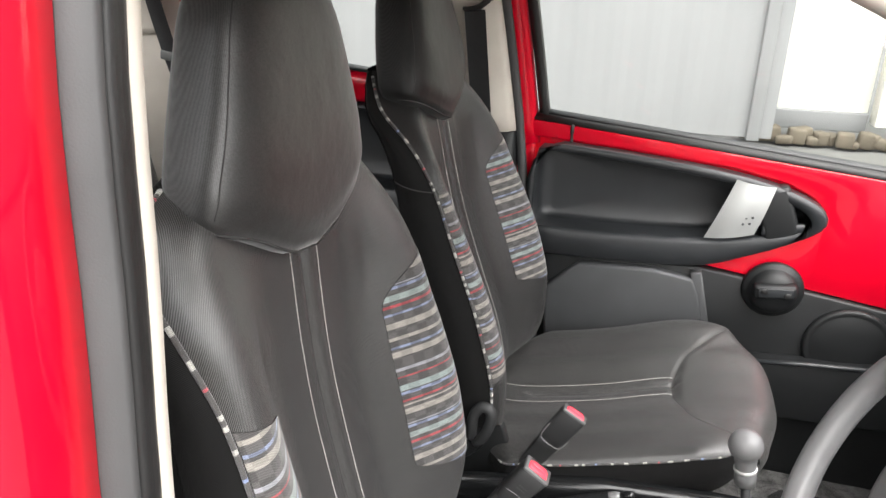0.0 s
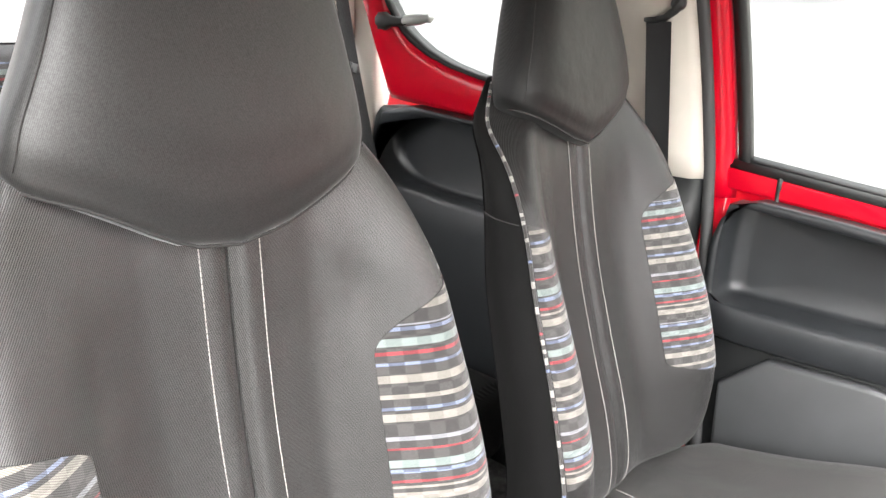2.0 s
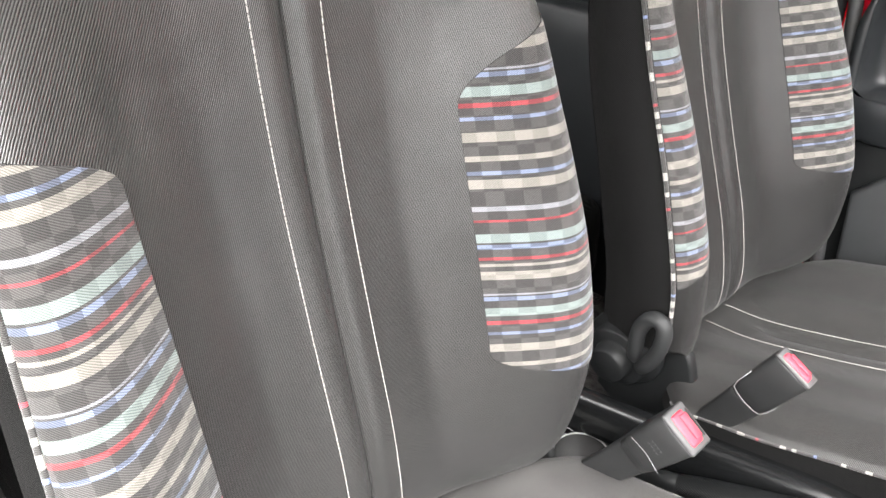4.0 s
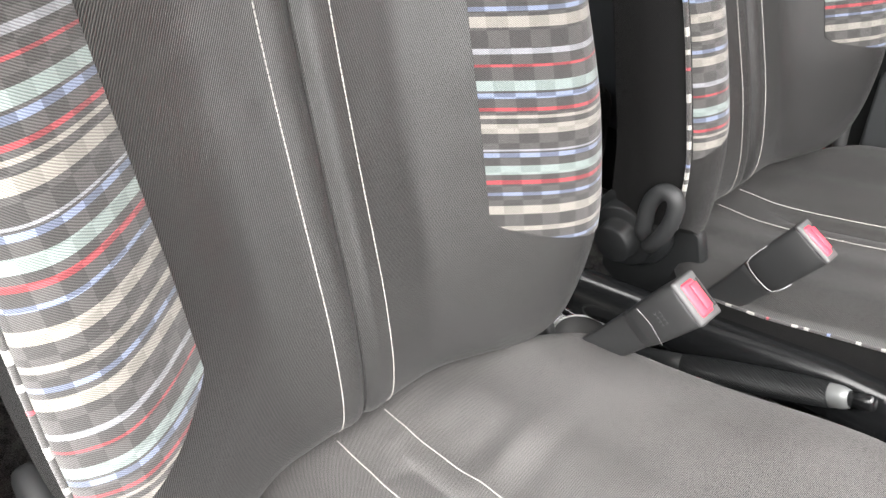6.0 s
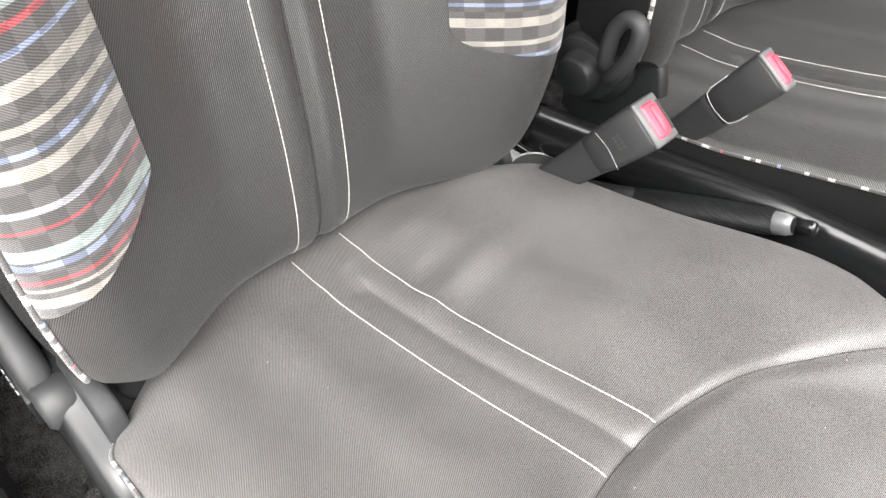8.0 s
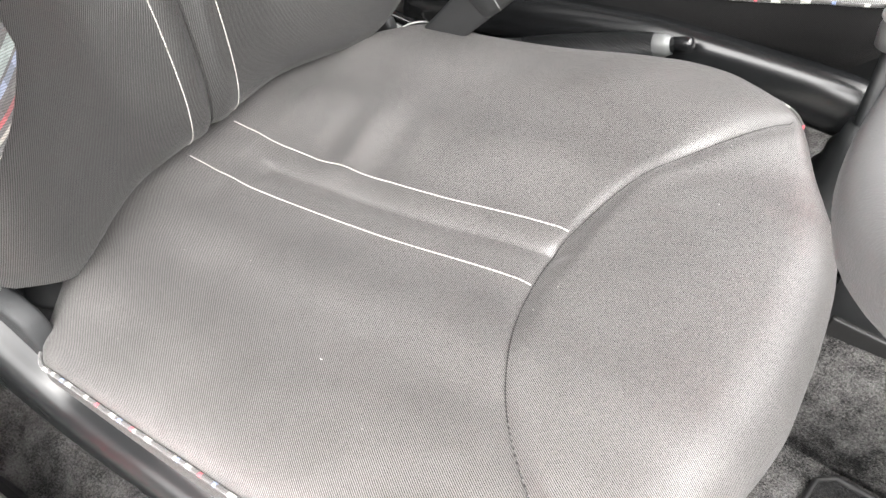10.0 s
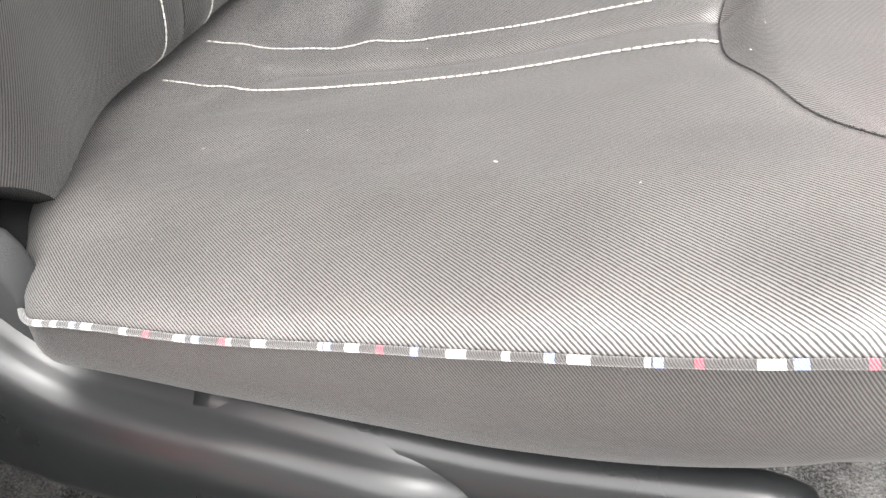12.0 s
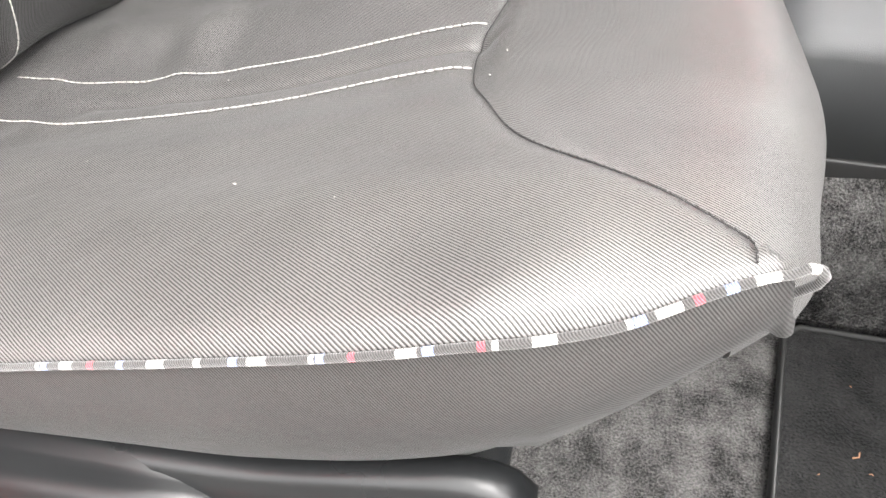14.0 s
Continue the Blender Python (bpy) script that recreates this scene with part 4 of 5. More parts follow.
hump = [[(x + lumps.uniform(-0.004, 0.004), y + lumps.uniform(-0.004, 0.004), 0.245 + (z - 0.245) * (0.72 + 0.16 * math.sin(38 * x + 21 * y) * math.sin(55 * y)) + lumps.uniform(-0.003, 0.003)) for x, y, z in ring] for ring in hump]
tagged(part("floor_hump", loft(hump), M_CARPET), "carpeted hump over the seat mount", "carpet hump", kind="structure")

console = empty_at("centre_console", (0.2, 0.325, 0.42), "black plastic centre console between the front seats", "console")
part("tray", loft([[(x, 0.262, 0.40), (x, 0.268, 0.463), (x, 0.276, 0.470), (x, 0.286, 0.466), (x, 0.292, 0.448), (x, 0.358, 0.448), (x, 0.364, 0.466), (x, 0.374, 0.470), (x, 0.382, 0.463), (x, 0.388, 0.40)] for x in steps(-0.10, 0.62, 12)]), M_GLOSS, console, "glossy black plastic tray with raised edges")
for y in (0.276, 0.374):
    part("edge_rib", tube([(x, y, 0.470) for x in steps(-0.09, 0.61, 20)], 0.0075, 12), M_GLOSS, console)
cup = part("cup_holder", lathe([(0.036, -0.05), (0.038, -0.04), (0.038, 0.050), (0.0355, 0.052), (0.0345, -0.03), (0.002, -0.035)], (0.035, 0.325, 0.445), (0, 0, 1), 36), M_GASKET, console)
part("bright_ring", tube([(0.035 + 0.037 * math.cos(a), 0.325 + 0.037 * math.sin(a), 0.497) for a in steps(0, 6.2832, 40)], 0.0013, 6), M_SILVER, cup)

brake = empty_at("parking_brake", (0.05, 0.335, 0.45), "black parking brake lever with textured grip and silver end", "brake lever")
axis = Vector((0.345, 0.336, 0.619)) - Vector((0.05, 0.335, 0.480))
start = Vector((0.05, 0.335, 0.480))


def on_lever(k, r, n=28, bumpy=0.0, seedk=0):
    d = axis.normalized()
    s = Vector((0, 1, 0))
    o = d.cross(s)
    return [start + axis * k + s * (r * 0.85 * math.cos(2 * math.pi * i / n)) + o * (r * math.sin(2 * math.pi * i / n)) for i in range(n)]


part("shaft", loft([on_lever(k, r) for k, r in ((0, 0.016), (0.1, 0.015), (0.3, 0.013), (0.45, 0.013))]), M_PLASTIC, brake)
grip_rings = []
for i in range(80):
    k = 0.38 + 0.52 * i / 79
    r = lerp_in(k, [(0.38, 0.010), (0.42, 0.0135), (0.6, 0.0150), (0.8, 0.0145), (0.9, 0.0130)])
    ring = on_lever(k, r, 56)
    centre = start + axis * k
    grip_rings.append([centre + (p - centre) * (1 + (0.055 if (i + j) % 2 else 0.0)) for j, p in enumerate(ring)])
part("grip", loft(grip_rings), M_PLASTIC, brake, "black grip with small diamond knurling", smooth=False)
part("collar", loft([on_lever(k, r) for k, r in ((0.895, 0.0122), (0.905, 0.0126), (0.935, 0.0120), (0.955, 0.0095), (0.957, 0.007))]), M_KNURL, brake, "silver plastic collar")
part("push_button", loft([on_lever(k, r) for k, r in ((0.95, 0.0085), (1.012, 0.0085), (1.022, 0.0072), (1.025, 0.003))]), M_GLOSS, brake, "dark push button")

gear = empty_at("gear_lever", (0.52, 0.33, 0.46), "black gear lever with a round ball knob", "gear lever")
part("ball_knob", lathe([(0.009, -0.072), (0.0155, -0.070), (0.0165, -0.052), (0.0150, -0.046), (0.0158, -0.034), (0.017, -0.026)] + [(0.0255 * math.cos(a), 0.0255 * math.sin(a)) for a in steps(-0.85, 1.5, 16)], (0.502, 0.33, 0.765), (-0.15, 0, 1), 32), M_WHEEL, gear, "satin black ball knob")
part("knob_band", lathe([(0.0168, 0), (0.0176, 0.001), (0.0176, 0.004), (0.0168, 0.005)], (0.5085, 0.33, 0.7205), (-0.15, 0, 1), 32), M_SILVER, gear, "thin silver band")
part("lever_shaft", tube([(0.512, 0.33, 0.70), (0.53, 0.33, 0.58), (0.54, 0.33, 0.50)], 0.007, 12), M_PLASTIC, gear)
part("gaiter", lathe([(0.012, 0.16), (0.016, 0.14), (0.022, 0.13), (0.022, 0.115), (0.030, 0.10), (0.032, 0.085), (0.044, 0.065), (0.048, 0.045), (0.060, 0.02), (0.066, 0.0)], (0.545, 0.33, 0.455), (-0.12, 0, 1), 28), M_PLASTIC, gear, "black rubber gaiter")

mat_line = [(0.600, -0.255), (0.625, -0.27), (1.0, -0.27), (1.0, 0.195), (0.70, 0.195), (0.682, 0.180)]
mat = tagged(part("floor_mat", prism(mat_line, "z", 0.251, 0.262, 0.004), M_MAT), "black carpet floor mat in the driver's footwell", "floor mat")
part("mat_binding", tube([(x, y, 0.263) for x, y in mat_line[2:] + mat_line[:3]], 0.004, 8), M_GASKET, mat, "dark stitched binding")
crumbs = []
for k in range(16):
    p = Vector((rnd.uniform(0.68, 0.80), rnd.uniform(-0.15, 0.15), 0.2632))
    if k == 0:
        p = Vector((0.722, 0.036, 0.2634))
    a, n = rnd.uniform(0, 6.28), 0.006 if k == 0 else rnd.uniform(0.0008, 0.0025)
    crumbs.append(tube([p, p + Vector((n * math.cos(a), n * math.sin(a), 0.0006)), p + Vector((1.8 * n * math.cos(a + 0.5), 1.8 * n * math.sin(a + 0.5), 0))], 0.0007 if k == 0 else 0.0004, 5))
tagged(part("crumbs", join(*crumbs), M_CRUMB), "pale orange crumbs on the floor mat", "crumbs", kind="stuff")
tagged(part("floor_mat", prism([(0.67, 0.50), (0.70, 0.47), (1.0, 0.47), (1.0, 0.90), (0.70, 0.90), (0.67, 0.87)], "z", 0.251, 0.262, 0.004), M_MAT), "black carpet floor mat in the passenger footwell", "floor mat")

lower = empty_at("dashboard", (0.95, 0.325, 0.26), "plain grey lower dashboard and console side", "dashboard")
part("console_side", loft([[(x, 0.262, 0.42), (x, 0.262, 0.535), (x, 0.266, 0.546), (x, 0.285, 0.556), (x, 0.340, 0.575 + 0.1 * (x - 0.6)), (x, 0.385, 0.575 + 0.1 * (x - 0.6)), (x, 0.387, 0.42)] for x in steps(0.585, 1.05, 8)]), M_DOORLOW, lower, "grey plastic console side")
part("console_foot", box((0.83, 0.2615, 0.414), (0.46, 0.010, 0.044), 0.003), M_GASKET, lower, "black strip along the console's foot")
part("dash_body", prism([(0.98, 0.52), (0.92, 0.60), (0.90, 0.78), (0.97, 0.95), (1.15, 1.0), (1.30, 1.0), (1.30, 0.52)], "y", -0.30, 0.95, 0.02, 3), M_PLASTIC, lower)
part("bulkhead", prism([(1.08, 0.25), (0.98, 0.27), (1.10, 0.53), (1.22, 0.53)], "y", -0.33, 0.98, 0.0), M_CARPET, lower, smooth=False)

tagged(part("wall_bulkhead", box((1.28, 0.325, 0.62), (0.05, 1.46, 0.80), 0.004), M_PLASTIC), "plain black bulkhead ahead of the footwells", "bulkhead", kind="structure")

# ---- steering wheel ----
wheel = empty_at("steering_wheel", (0.595, 0, 0.985), "dark grey leather three-spoke steering wheel", "steering wheel")
th = radians(28)
up_w, n_w = Vector((math.sin(th), 0, math.cos(th))), Vector((-math.cos(th), 0, math.sin(th)))
cw = Vector((0.595, 0, 0.985))
rim_pts = [cw + Vector((0, 1, 0)) * (0.178 * math.cos(a)) + up_w * (0.178 * math.sin(a)) for a in steps(0, 2 * math.pi, 72)]
part("rim", tube(rim_pts, 0.0165, 14, caps=False), M_WHEEL, wheel, "grey leather-grained rim")
hub = part("hub", lathe([(0.094, -0.050), (0.102, -0.034), (0.097, -0.006), (0.066, 0.010), (0.004, 0.014)], cw + n_w * -0.02, n_w, 36), M_WHEEL, wheel, "dark grey airbag hub")
for a in (0.25, math.pi - 0.25, -math.pi / 2):
    o = Vector((0, 1, 0)) * math.cos(a) + up_w * math.sin(a)
    part("spoke", tube([cw + o * 0.05 - n_w * 0.03, cw + o * 0.11 - n_w * 0.02, cw + o * 0.172], [0.026, 0.021, 0.016], 12, 0.45), M_WHEEL, wheel)
part("column", tube([cw - n_w * 0.05, cw - n_w * 0.40], [0.05, 0.06], 20), M_PLASTIC, wheel, "black column shroud")


# ---- far side of the cabin: doors, pillar, roof ----
def resample(poly, n):
    pts = [Vector((p[0], p[1], 0)) for p in poly] + [Vector((poly[0][0], poly[0][1], 0))]
    lens = [(pts[i + 1] - pts[i]).length for i in range(len(pts) - 1)]
    total, out = sum(lens), []
    for k in range(n):
        d = total * k / n
        for i, ln in enumerate(lens):
            if d <= ln:
                q = pts[i].lerp(pts[i + 1], d / ln)
                out.append((q.x, q.y))
                break
            d -= ln
    return out


def ring_at(poly, y):
    return [(p[0], y, p[1]) for p in poly]


def blend(a, b, k):
    return [(p[0] * (1 - k) + q[0] * k, p[1] * (1 - k) + q[1] * k) for p, q in zip(a, b)]


def shrink(poly, k):
    cx, cz = sum(p[0] for p in poly) / len(poly), sum(p[1] for p in poly) / len(poly)
    return [(cx + (p[0] - cx) * k, cz + (p[1] - cz) * k) for p in poly]


def pocket_panel(outer, inner, y_wall, y_rim, y_deep, n=96, soft_corners=2):
    """A moulded door panel: outer edge, a rounded rim and a hollow."""
    o, i = resample(rounded(outer, soft_corners), n), resample(rounded(inner, soft_corners), n)
    rings = [ring_at(o, y_wall), ring_at(o, y_rim + 0.006), ring_at(blend(o, i, 0.08), y_rim), ring_at(blend(o, i, 0.85), y_rim), ring_at(blend(o, i, 0.97), y_rim + 0.004),
             ring_at(i, y_rim + 0.012), ring_at(shrink(i, 0.985), y_deep - 0.018), ring_at(shrink(i, 0.95), y_deep - 0.004), ring_at(shrink(i, 0.86), y_deep), ring_at(shrink(i, 0.4), y_deep + 0.004)]
    return loft(rings, False, True)


far_door = empty_at("front_door", (0.4, 1.02, 0.40), "red car door with black moulded panel, closed", "car door", "far side doors")
door_top = [(0.030, 1.088), (0.40, 1.052), (0.80, 1.012), (1.12, 0.975)]
red_sheet = prism(door_top + [(1.12, 0.69), (0.847, 0.722), (0.684, 0.745), (0.441, 0.777), (0.50, 0.80), (0.58, 0.835), (0.645, 0.870), (0.682, 0.905), (0.684, 0.935), (0.655, 0.962), (0.60, 0.988), (0.485, 1.013), (0.238, 1.037), (0.030, 1.049)], "y", 0.998, 1.012, 0.003)
part("outer_skin", prism([(-0.03, 1.07), (0.40, 1.045), (0.80, 1.005), (1.14, 0.965), (1.14, 0.25), (-0.03, 0.25)], "y", 1.058, 1.075, 0.004), M_RED, far_door, "red painted outer door skin")
part("inner_sheet", red_sheet, M_RED, far_door, "glossy red painted steel")
tear_o = [(0.030, 1.046), (0.24, 1.034), (0.48, 1.010), (0.60, 0.983), (0.672, 0.952), (0.694, 0.918), (0.672, 0.885), (0.56, 0.828), (0.44, 0.776), (0.25, 0.768), (0.05, 0.764), (0.03, 0.80)]
tear_i = [(0.048, 1.026), (0.06, 1.026), (0.24, 1.014), (0.48, 0.988), (0.585, 0.964), (0.650, 0.938), (0.668, 0.916), (0.648, 0.893), (0.56, 0.868), (0.44, 0.848), (0.25, 0.838), (0.06, 0.836), (0.048, 0.840), (0.046, 0.93)]
part("arm_panel", pocket_panel(tear_o, tear_i, 1.0, 0.968, 1.052), M_DOORTOP, far_door, "dark grey teardrop door panel with a deep hollow")
handle = part("pull_handle", grid(lambda u, v: (0.441 + 0.104 * u + (0.050 + -0.022 * u) * v, 0.966 - 0.012 * math.sin(u * 3.14) - 0.010 * math.sin(v * 3.14), 0.855 + 0.020 * u + (0.142 - 0.030 * u) * v), steps(0, 1, 12), steps(0, 1, 16)), M_SILVER, far_door, "satin silver pull handle")
for u, v in ((0.62, 0.3), (0.62, 0.42), (0.75, 0.3), (0.75, 0.42)):
    part("screw_cap", lathe([(0.003, 0), (0.003, 0.001), (0.001, 0.0014)], (0.441 + 0.104 * u + 0.035 * v, 0.9465, 0.855 + 0.020 * u + 0.12 * v), (0, -1, 0), 10), M_DOORLOW, handle)
part("grip_back", box((0.585, 0.985, 0.925), (0.075, 0.035, 0.12), 0.012, 3, Matrix.Rotation(radians(-20), 4, "Y")), M_PLASTIC, far_door)
part("release_lever", loft([[(x, 0.975 + 0.006 * c, 0.886 + 0.16 * (x - 0.56) + h * s) for c, s in ((1, -0.6), (0.6, -1), (-0.6, -1), (-1, -0.6), (-1, 0.6), (-0.6, 1), (0.6, 1), (1, 0.6))] for x, h in ((0.560, 0.010), (0.563, 0.013), (0.60, 0.012), (0.64, 0.010), (0.655, 0.006))]), M_DOORTOP, far_door, "dark grey door release lever")
winder = part("winder_base", lathe([(0.066, 0.0), (0.066, 0.008), (0.062, 0.014), (0.055, 0.015), (0.053, 0.018), (0.049, 0.027), (0.041, 0.035), (0.028, 0.040), (0.012, 0.042), (0.002, 0.042)], (0.607, 0.985, 0.744), (0, -1, 0), 44), M_PLASTIC, far_door, "round domed black window winder")
tilt_w = Matrix.Rotation(radians(-6), 4, "Y")
part("winder_grip", box((0.607, 0.945, 0.756), (0.090, 0.030, 0.034), 0.009, 4, tilt_w), M_PLASTIC, winder, "raised black grip across the winder")
part("grip_face", box((0.607, 0.9285, 0.757), (0.072, 0.004, 0.022), 0.0015, 2, tilt_w), M_DOORTOP, winder)
for dx_w in (-0.024, 0.024):
    part("grip_slot", box((0.607 + dx_w, 0.9258, 0.757 - 0.1 * dx_w), (0.014, 0.003, 0.013), 0.001, 1, tilt_w), M_GASKET, winder, "dark finger slot")
low_o = [(0.030, 0.762), (0.44, 0.774), (0.684, 0.743), (0.847, 0.720), (1.12, 0.688), (1.12, 0.255), (0.05, 0.255)]
part("lower_panel", prism(low_o, "y", 0.985, 1.02, 0.006), M_PLASTIC, far_door, "black moulded lower door panel")
part("map_panel", prism(rounded([(0.085, 0.752), (0.425, 0.766), (0.455, 0.70), (0.475, 0.58), (0.46, 0.47), (0.10, 0.47)], 1), "y", 0.962, 0.99, 0.008, 3), M_DOORLOW, far_door, "grey moulded panel section")
part("panel_bevel", prism([(0.425, 0.765), (0.450, 0.768), (0.492, 0.60), (0.500, 0.47), (0.470, 0.47), (0.466, 0.60)], "y", 0.966, 0.99, 0.004), M_DOORLOW, far_door)
part("speaker_ring", lathe([(0.094, 0), (0.094, 0.010), (0.088, 0.016), (0.082, 0.012), (0.078, 0.014), (0.04, 0.020), (0.002, 0.021)], (0.785, 0.985, 0.625), (0, -1, 0), 48), M_PLASTIC, far_door, "round black speaker grille")
pocket = part("door_pocket", prism([(0.56, 0.572), (0.60, 0.578), (1.05, 0.612), (1.05, 0.45), (0.56, 0.43)], "y", 0.935, 0.985, 0.008, 3), M_PLASTIC, far_door, "black door pocket")
part("pocket_rim", tube([(0.56, 0.938, 0.572), (0.70, 0.936, 0.588), (1.05, 0.936, 0.612)], 0.006, 8), M_DOORTOP, pocket)
pin = part("lock_pin", lathe([(0.0085, 0), (0.0085, 0.004), (0.0040, 0.008), (0.0038, 0.030), (0.0050, 0.033), (0.0050, 0.050), (0.0015, 0.053)], (0.124, 1.000, 1.030), (0, 0, 1), 14), M_GASKET, far_door, "thin black lock pin")

# window surround of the front door: black gasket, bright lip, glass
win = empty_at("window_1", (0.4, 1.03, 1.08), "front door window with black rubber gasket", "window", kind="structure")
part("sill_gasket", loft([[(x, 1.004, z - 0.004), (x, 0.998, z + 0.006), (x, 1.004, z + 0.016), (x, 1.030, z + 0.022), (x, 1.034, z - 0.004)] for x, z in ((0.034, 1.085), (0.40, 1.050), (0.80, 1.010), (1.12, 0.975))]), M_GASKET, win)
part("sill_lip", loft([[(x, 1.010, z + 0.0165), (x, 1.011, z + 0.0215), (x, 1.024, z + 0.027), (x, 1.026, z + 0.0185)] for x, z in ((0.050, 1.084), (0.40, 1.050), (0.80, 1.010), (1.12, 0.975))]), M_RUBBER, win)


def lean_y(z):
    """How far the side glass and pillars lean in towards the roof, from their place at the belt line."""
    h = z - 1.08
    return -0.10 * h - 0.35 * h * h if h > 0 else 0.03 * h


part("rear_gasket", loft([[(0.045 + a - 0.13 * (z - 1.09), 1.012 + lean_y(z) + b, z) for a, b in ((0, 0.0), (0.020, -0.004), (0.024, 0.012), (0.0, 0.020))] for z in steps(1.075, 1.50, 8)]), M_GASKET, win)
glass = part("pane", ([(0.06, 1.028, 1.07), (1.10, 1.028, 0.97), (0.55, 1.028 + lean_y(1.42), 1.42), (0.02, 1.028 + lean_y(1.48), 1.49)], [(0, 1, 2, 3)]), M_GLASS, win, smooth=False)

# red door edge and frame running up behind the window
part("window_frame", loft([[(-0.008 + a - 0.12 * (z - 1.09), 1.002 + lean_y(z) + b, z) for a, b in ((0.004, 0.010), (0.0, 0.0), (0.006, -0.008), (0.030, -0.008), (0.045, 0.0), (0.050, 0.016))] for z in steps(1.03, 1.52, 10)]), M_RED, far_door, "red painted window frame")

part("shut_edge", loft([[(-0.004, 1.03, z), (-0.004, 1.012, z), (0.002, 1.006, z), (0.030, 1.006, z), (0.036, 1.03, z)] for z in (0.42, 0.8, 1.035)]), M_RED, far_door, "red painted door edge")

# B pillar
pillar = empty_at("wall_pillar_far", (-0.08, 0.98, 0.40), "beige and black trim of the far door pillar", "pillar trim", kind="structure")
part("upper_trim", loft([[(-0.185 - 0.06 * (z - 1.06), 1.00 + lean_y(z), z), (-0.165 - 0.06 * (z - 1.06), 0.962 + lean_y(z), z), (-0.10 - 0.06 * (z - 1.06), 0.950 + lean_y(z), z), (-0.02 - 0.11 * (z - 1.06), 0.958 + lean_y(z), z), (0.000 - 0.12 * (z - 1.06), 0.985 + lean_y(z), z), (-0.01 - 0.12 * (z - 1.06), 1.01 + lean_y(z), z)] for z in steps(1.062, 1.52, 10)]), M_BEIGE, pillar, "pale beige upper pillar trim")
part("lower_trim", loft([[(-0.20, 1.00, z), (-0.18, 0.962 - 0.0 * z, z), (-0.10, 0.950, z), (-0.02, 0.957, z), (0.002, 0.985, z), (-0.01, 1.01, z)] for z in steps(0.30, 1.060, 8)]), M_PLASTIC, pillar, "black lower pillar trim")
part("door_seal", tube([(0.004 - 0.12 * (z - 1.06), 0.988 + lean_y(z), z) for z in steps(0.35, 1.52, 24)], 0.011, 10), M_RUBBER, pillar, "grey rubber door seal")

belt = empty_at("seat_belt", (-0.06, 0.93, 0.50), "black passenger seat belt hanging from the door pillar", "seat belt")
anchor_path = [(-0.112, 0.888, 1.336), (-0.094, 0.886, 1.336), (-0.076, 0.885, 1.341), (-0.060, 0.885, 1.353), (-0.050, 0.886, 1.368), (-0.047, 0.889, 1.378)]
part("guide_loop", tube(anchor_path, [0.006, 0.008, 0.009, 0.010, 0.010, 0.006], 12, 0.7), M_GASKET, belt, "curved black belt guide")
part("guide_bolt", lathe([(0.012, 0), (0.012, 0.010), (0.009, 0.014), (0.002, 0.015)], (-0.056, 0.892, 1.364), (0, -1, 0), 20), M_GASKET, belt)
part("webbing", grid(lambda u, v: (-0.110 + 0.046 * u + 0.030 * v, 0.886 + 0.045 * min(1.0, 1.6 * v) + 0.003 * math.sin(u * 3.1), 1.335 - 0.52 * v), steps(0, 1, 4), steps(0, 1, 20)), M_BELT, belt, "black webbing")

rear_belt = empty_at("seat_belt", (-0.85, 0.925, 0.80), "grey rear seat belt hanging beside the corner trim", "seat belt")
belt_line = [(-0.930, 0.925, 1.40), (-0.918, 0.925, 1.324), (-0.886, 0.925, 1.193), (-0.850, 0.925, 1.07), (-0.815, 0.925, 0.958), (-0.753, 0.928, 0.807)]
part("webbing", grid(lambda u, v: (lerp_in(v, [(i / 5, p[0]) for i, p in enumerate(belt_line)]) - 0.022 + 0.044 * u, 0.925 - 0.003 * math.sin(u * 3.14), lerp_in(v, [(i / 5, p[2]) for i, p in enumerate(belt_line)]) + 0.008 * u), steps(0, 1, 4), steps(0, 1, 24)), M_BELT, rear_belt, "dark grey webbing")
part("tongue", box((-0.884, 0.918, 1.193), (0.052, 0.008, 0.022), 0.003, 2, Matrix.Rotation(radians(10), 4, "Y")), M_KNURL, rear_belt, "dull metal belt tongue")
part("belt_guide", tube([(-0.965, 0.925, 1.385), (-0.935, 0.915, 1.400), (-0.905, 0.915, 1.405), (-0.890, 0.925, 1.400)], [0.006, 0.010, 0.010, 0.006], 12), M_GASKET, rear_belt, "black belt guide")

# rear side door with its pop-out window
rear_door = empty_at("rear_door", (-0.5, 1.0, 0.40), "red rear car door with black panel, closed", "car door", "far side doors")
q_in = [(-0.150, 1.165), (-0.484, 1.194), (-0.640, 1.232), (-0.735, 1.295), (-0.775, 1.37), (-0.778, 1.43), (-0.715, 1.478), (-0.55, 1.512), (-0.15, 1.525)]
q_out = [(-0.110, 1.100), (-0.464, 1.104), (-0.80, 1.124), (-0.832, 1.25), (-0.852, 1.38), (-0.862, 1.47), (-0.80, 1.53), (-0.55, 1.56), (-0.11, 1.56)]
o_r, i_r = resample(q_out, 90), resample(rounded(q_in, 1), 90)


def tilt_ring(poly, y):
    return [(p[0], y + lean_y(p[1]), p[1]) for p in poly]


part("outer_skin", prism([(-0.06, 1.10), (-0.86, 1.13), (-0.92, 0.9), (-0.90, 0.25), (-0.06, 0.25)], "y", 1.03, 1.05, 0.004), M_RED, rear_door, "red painted outer door skin")
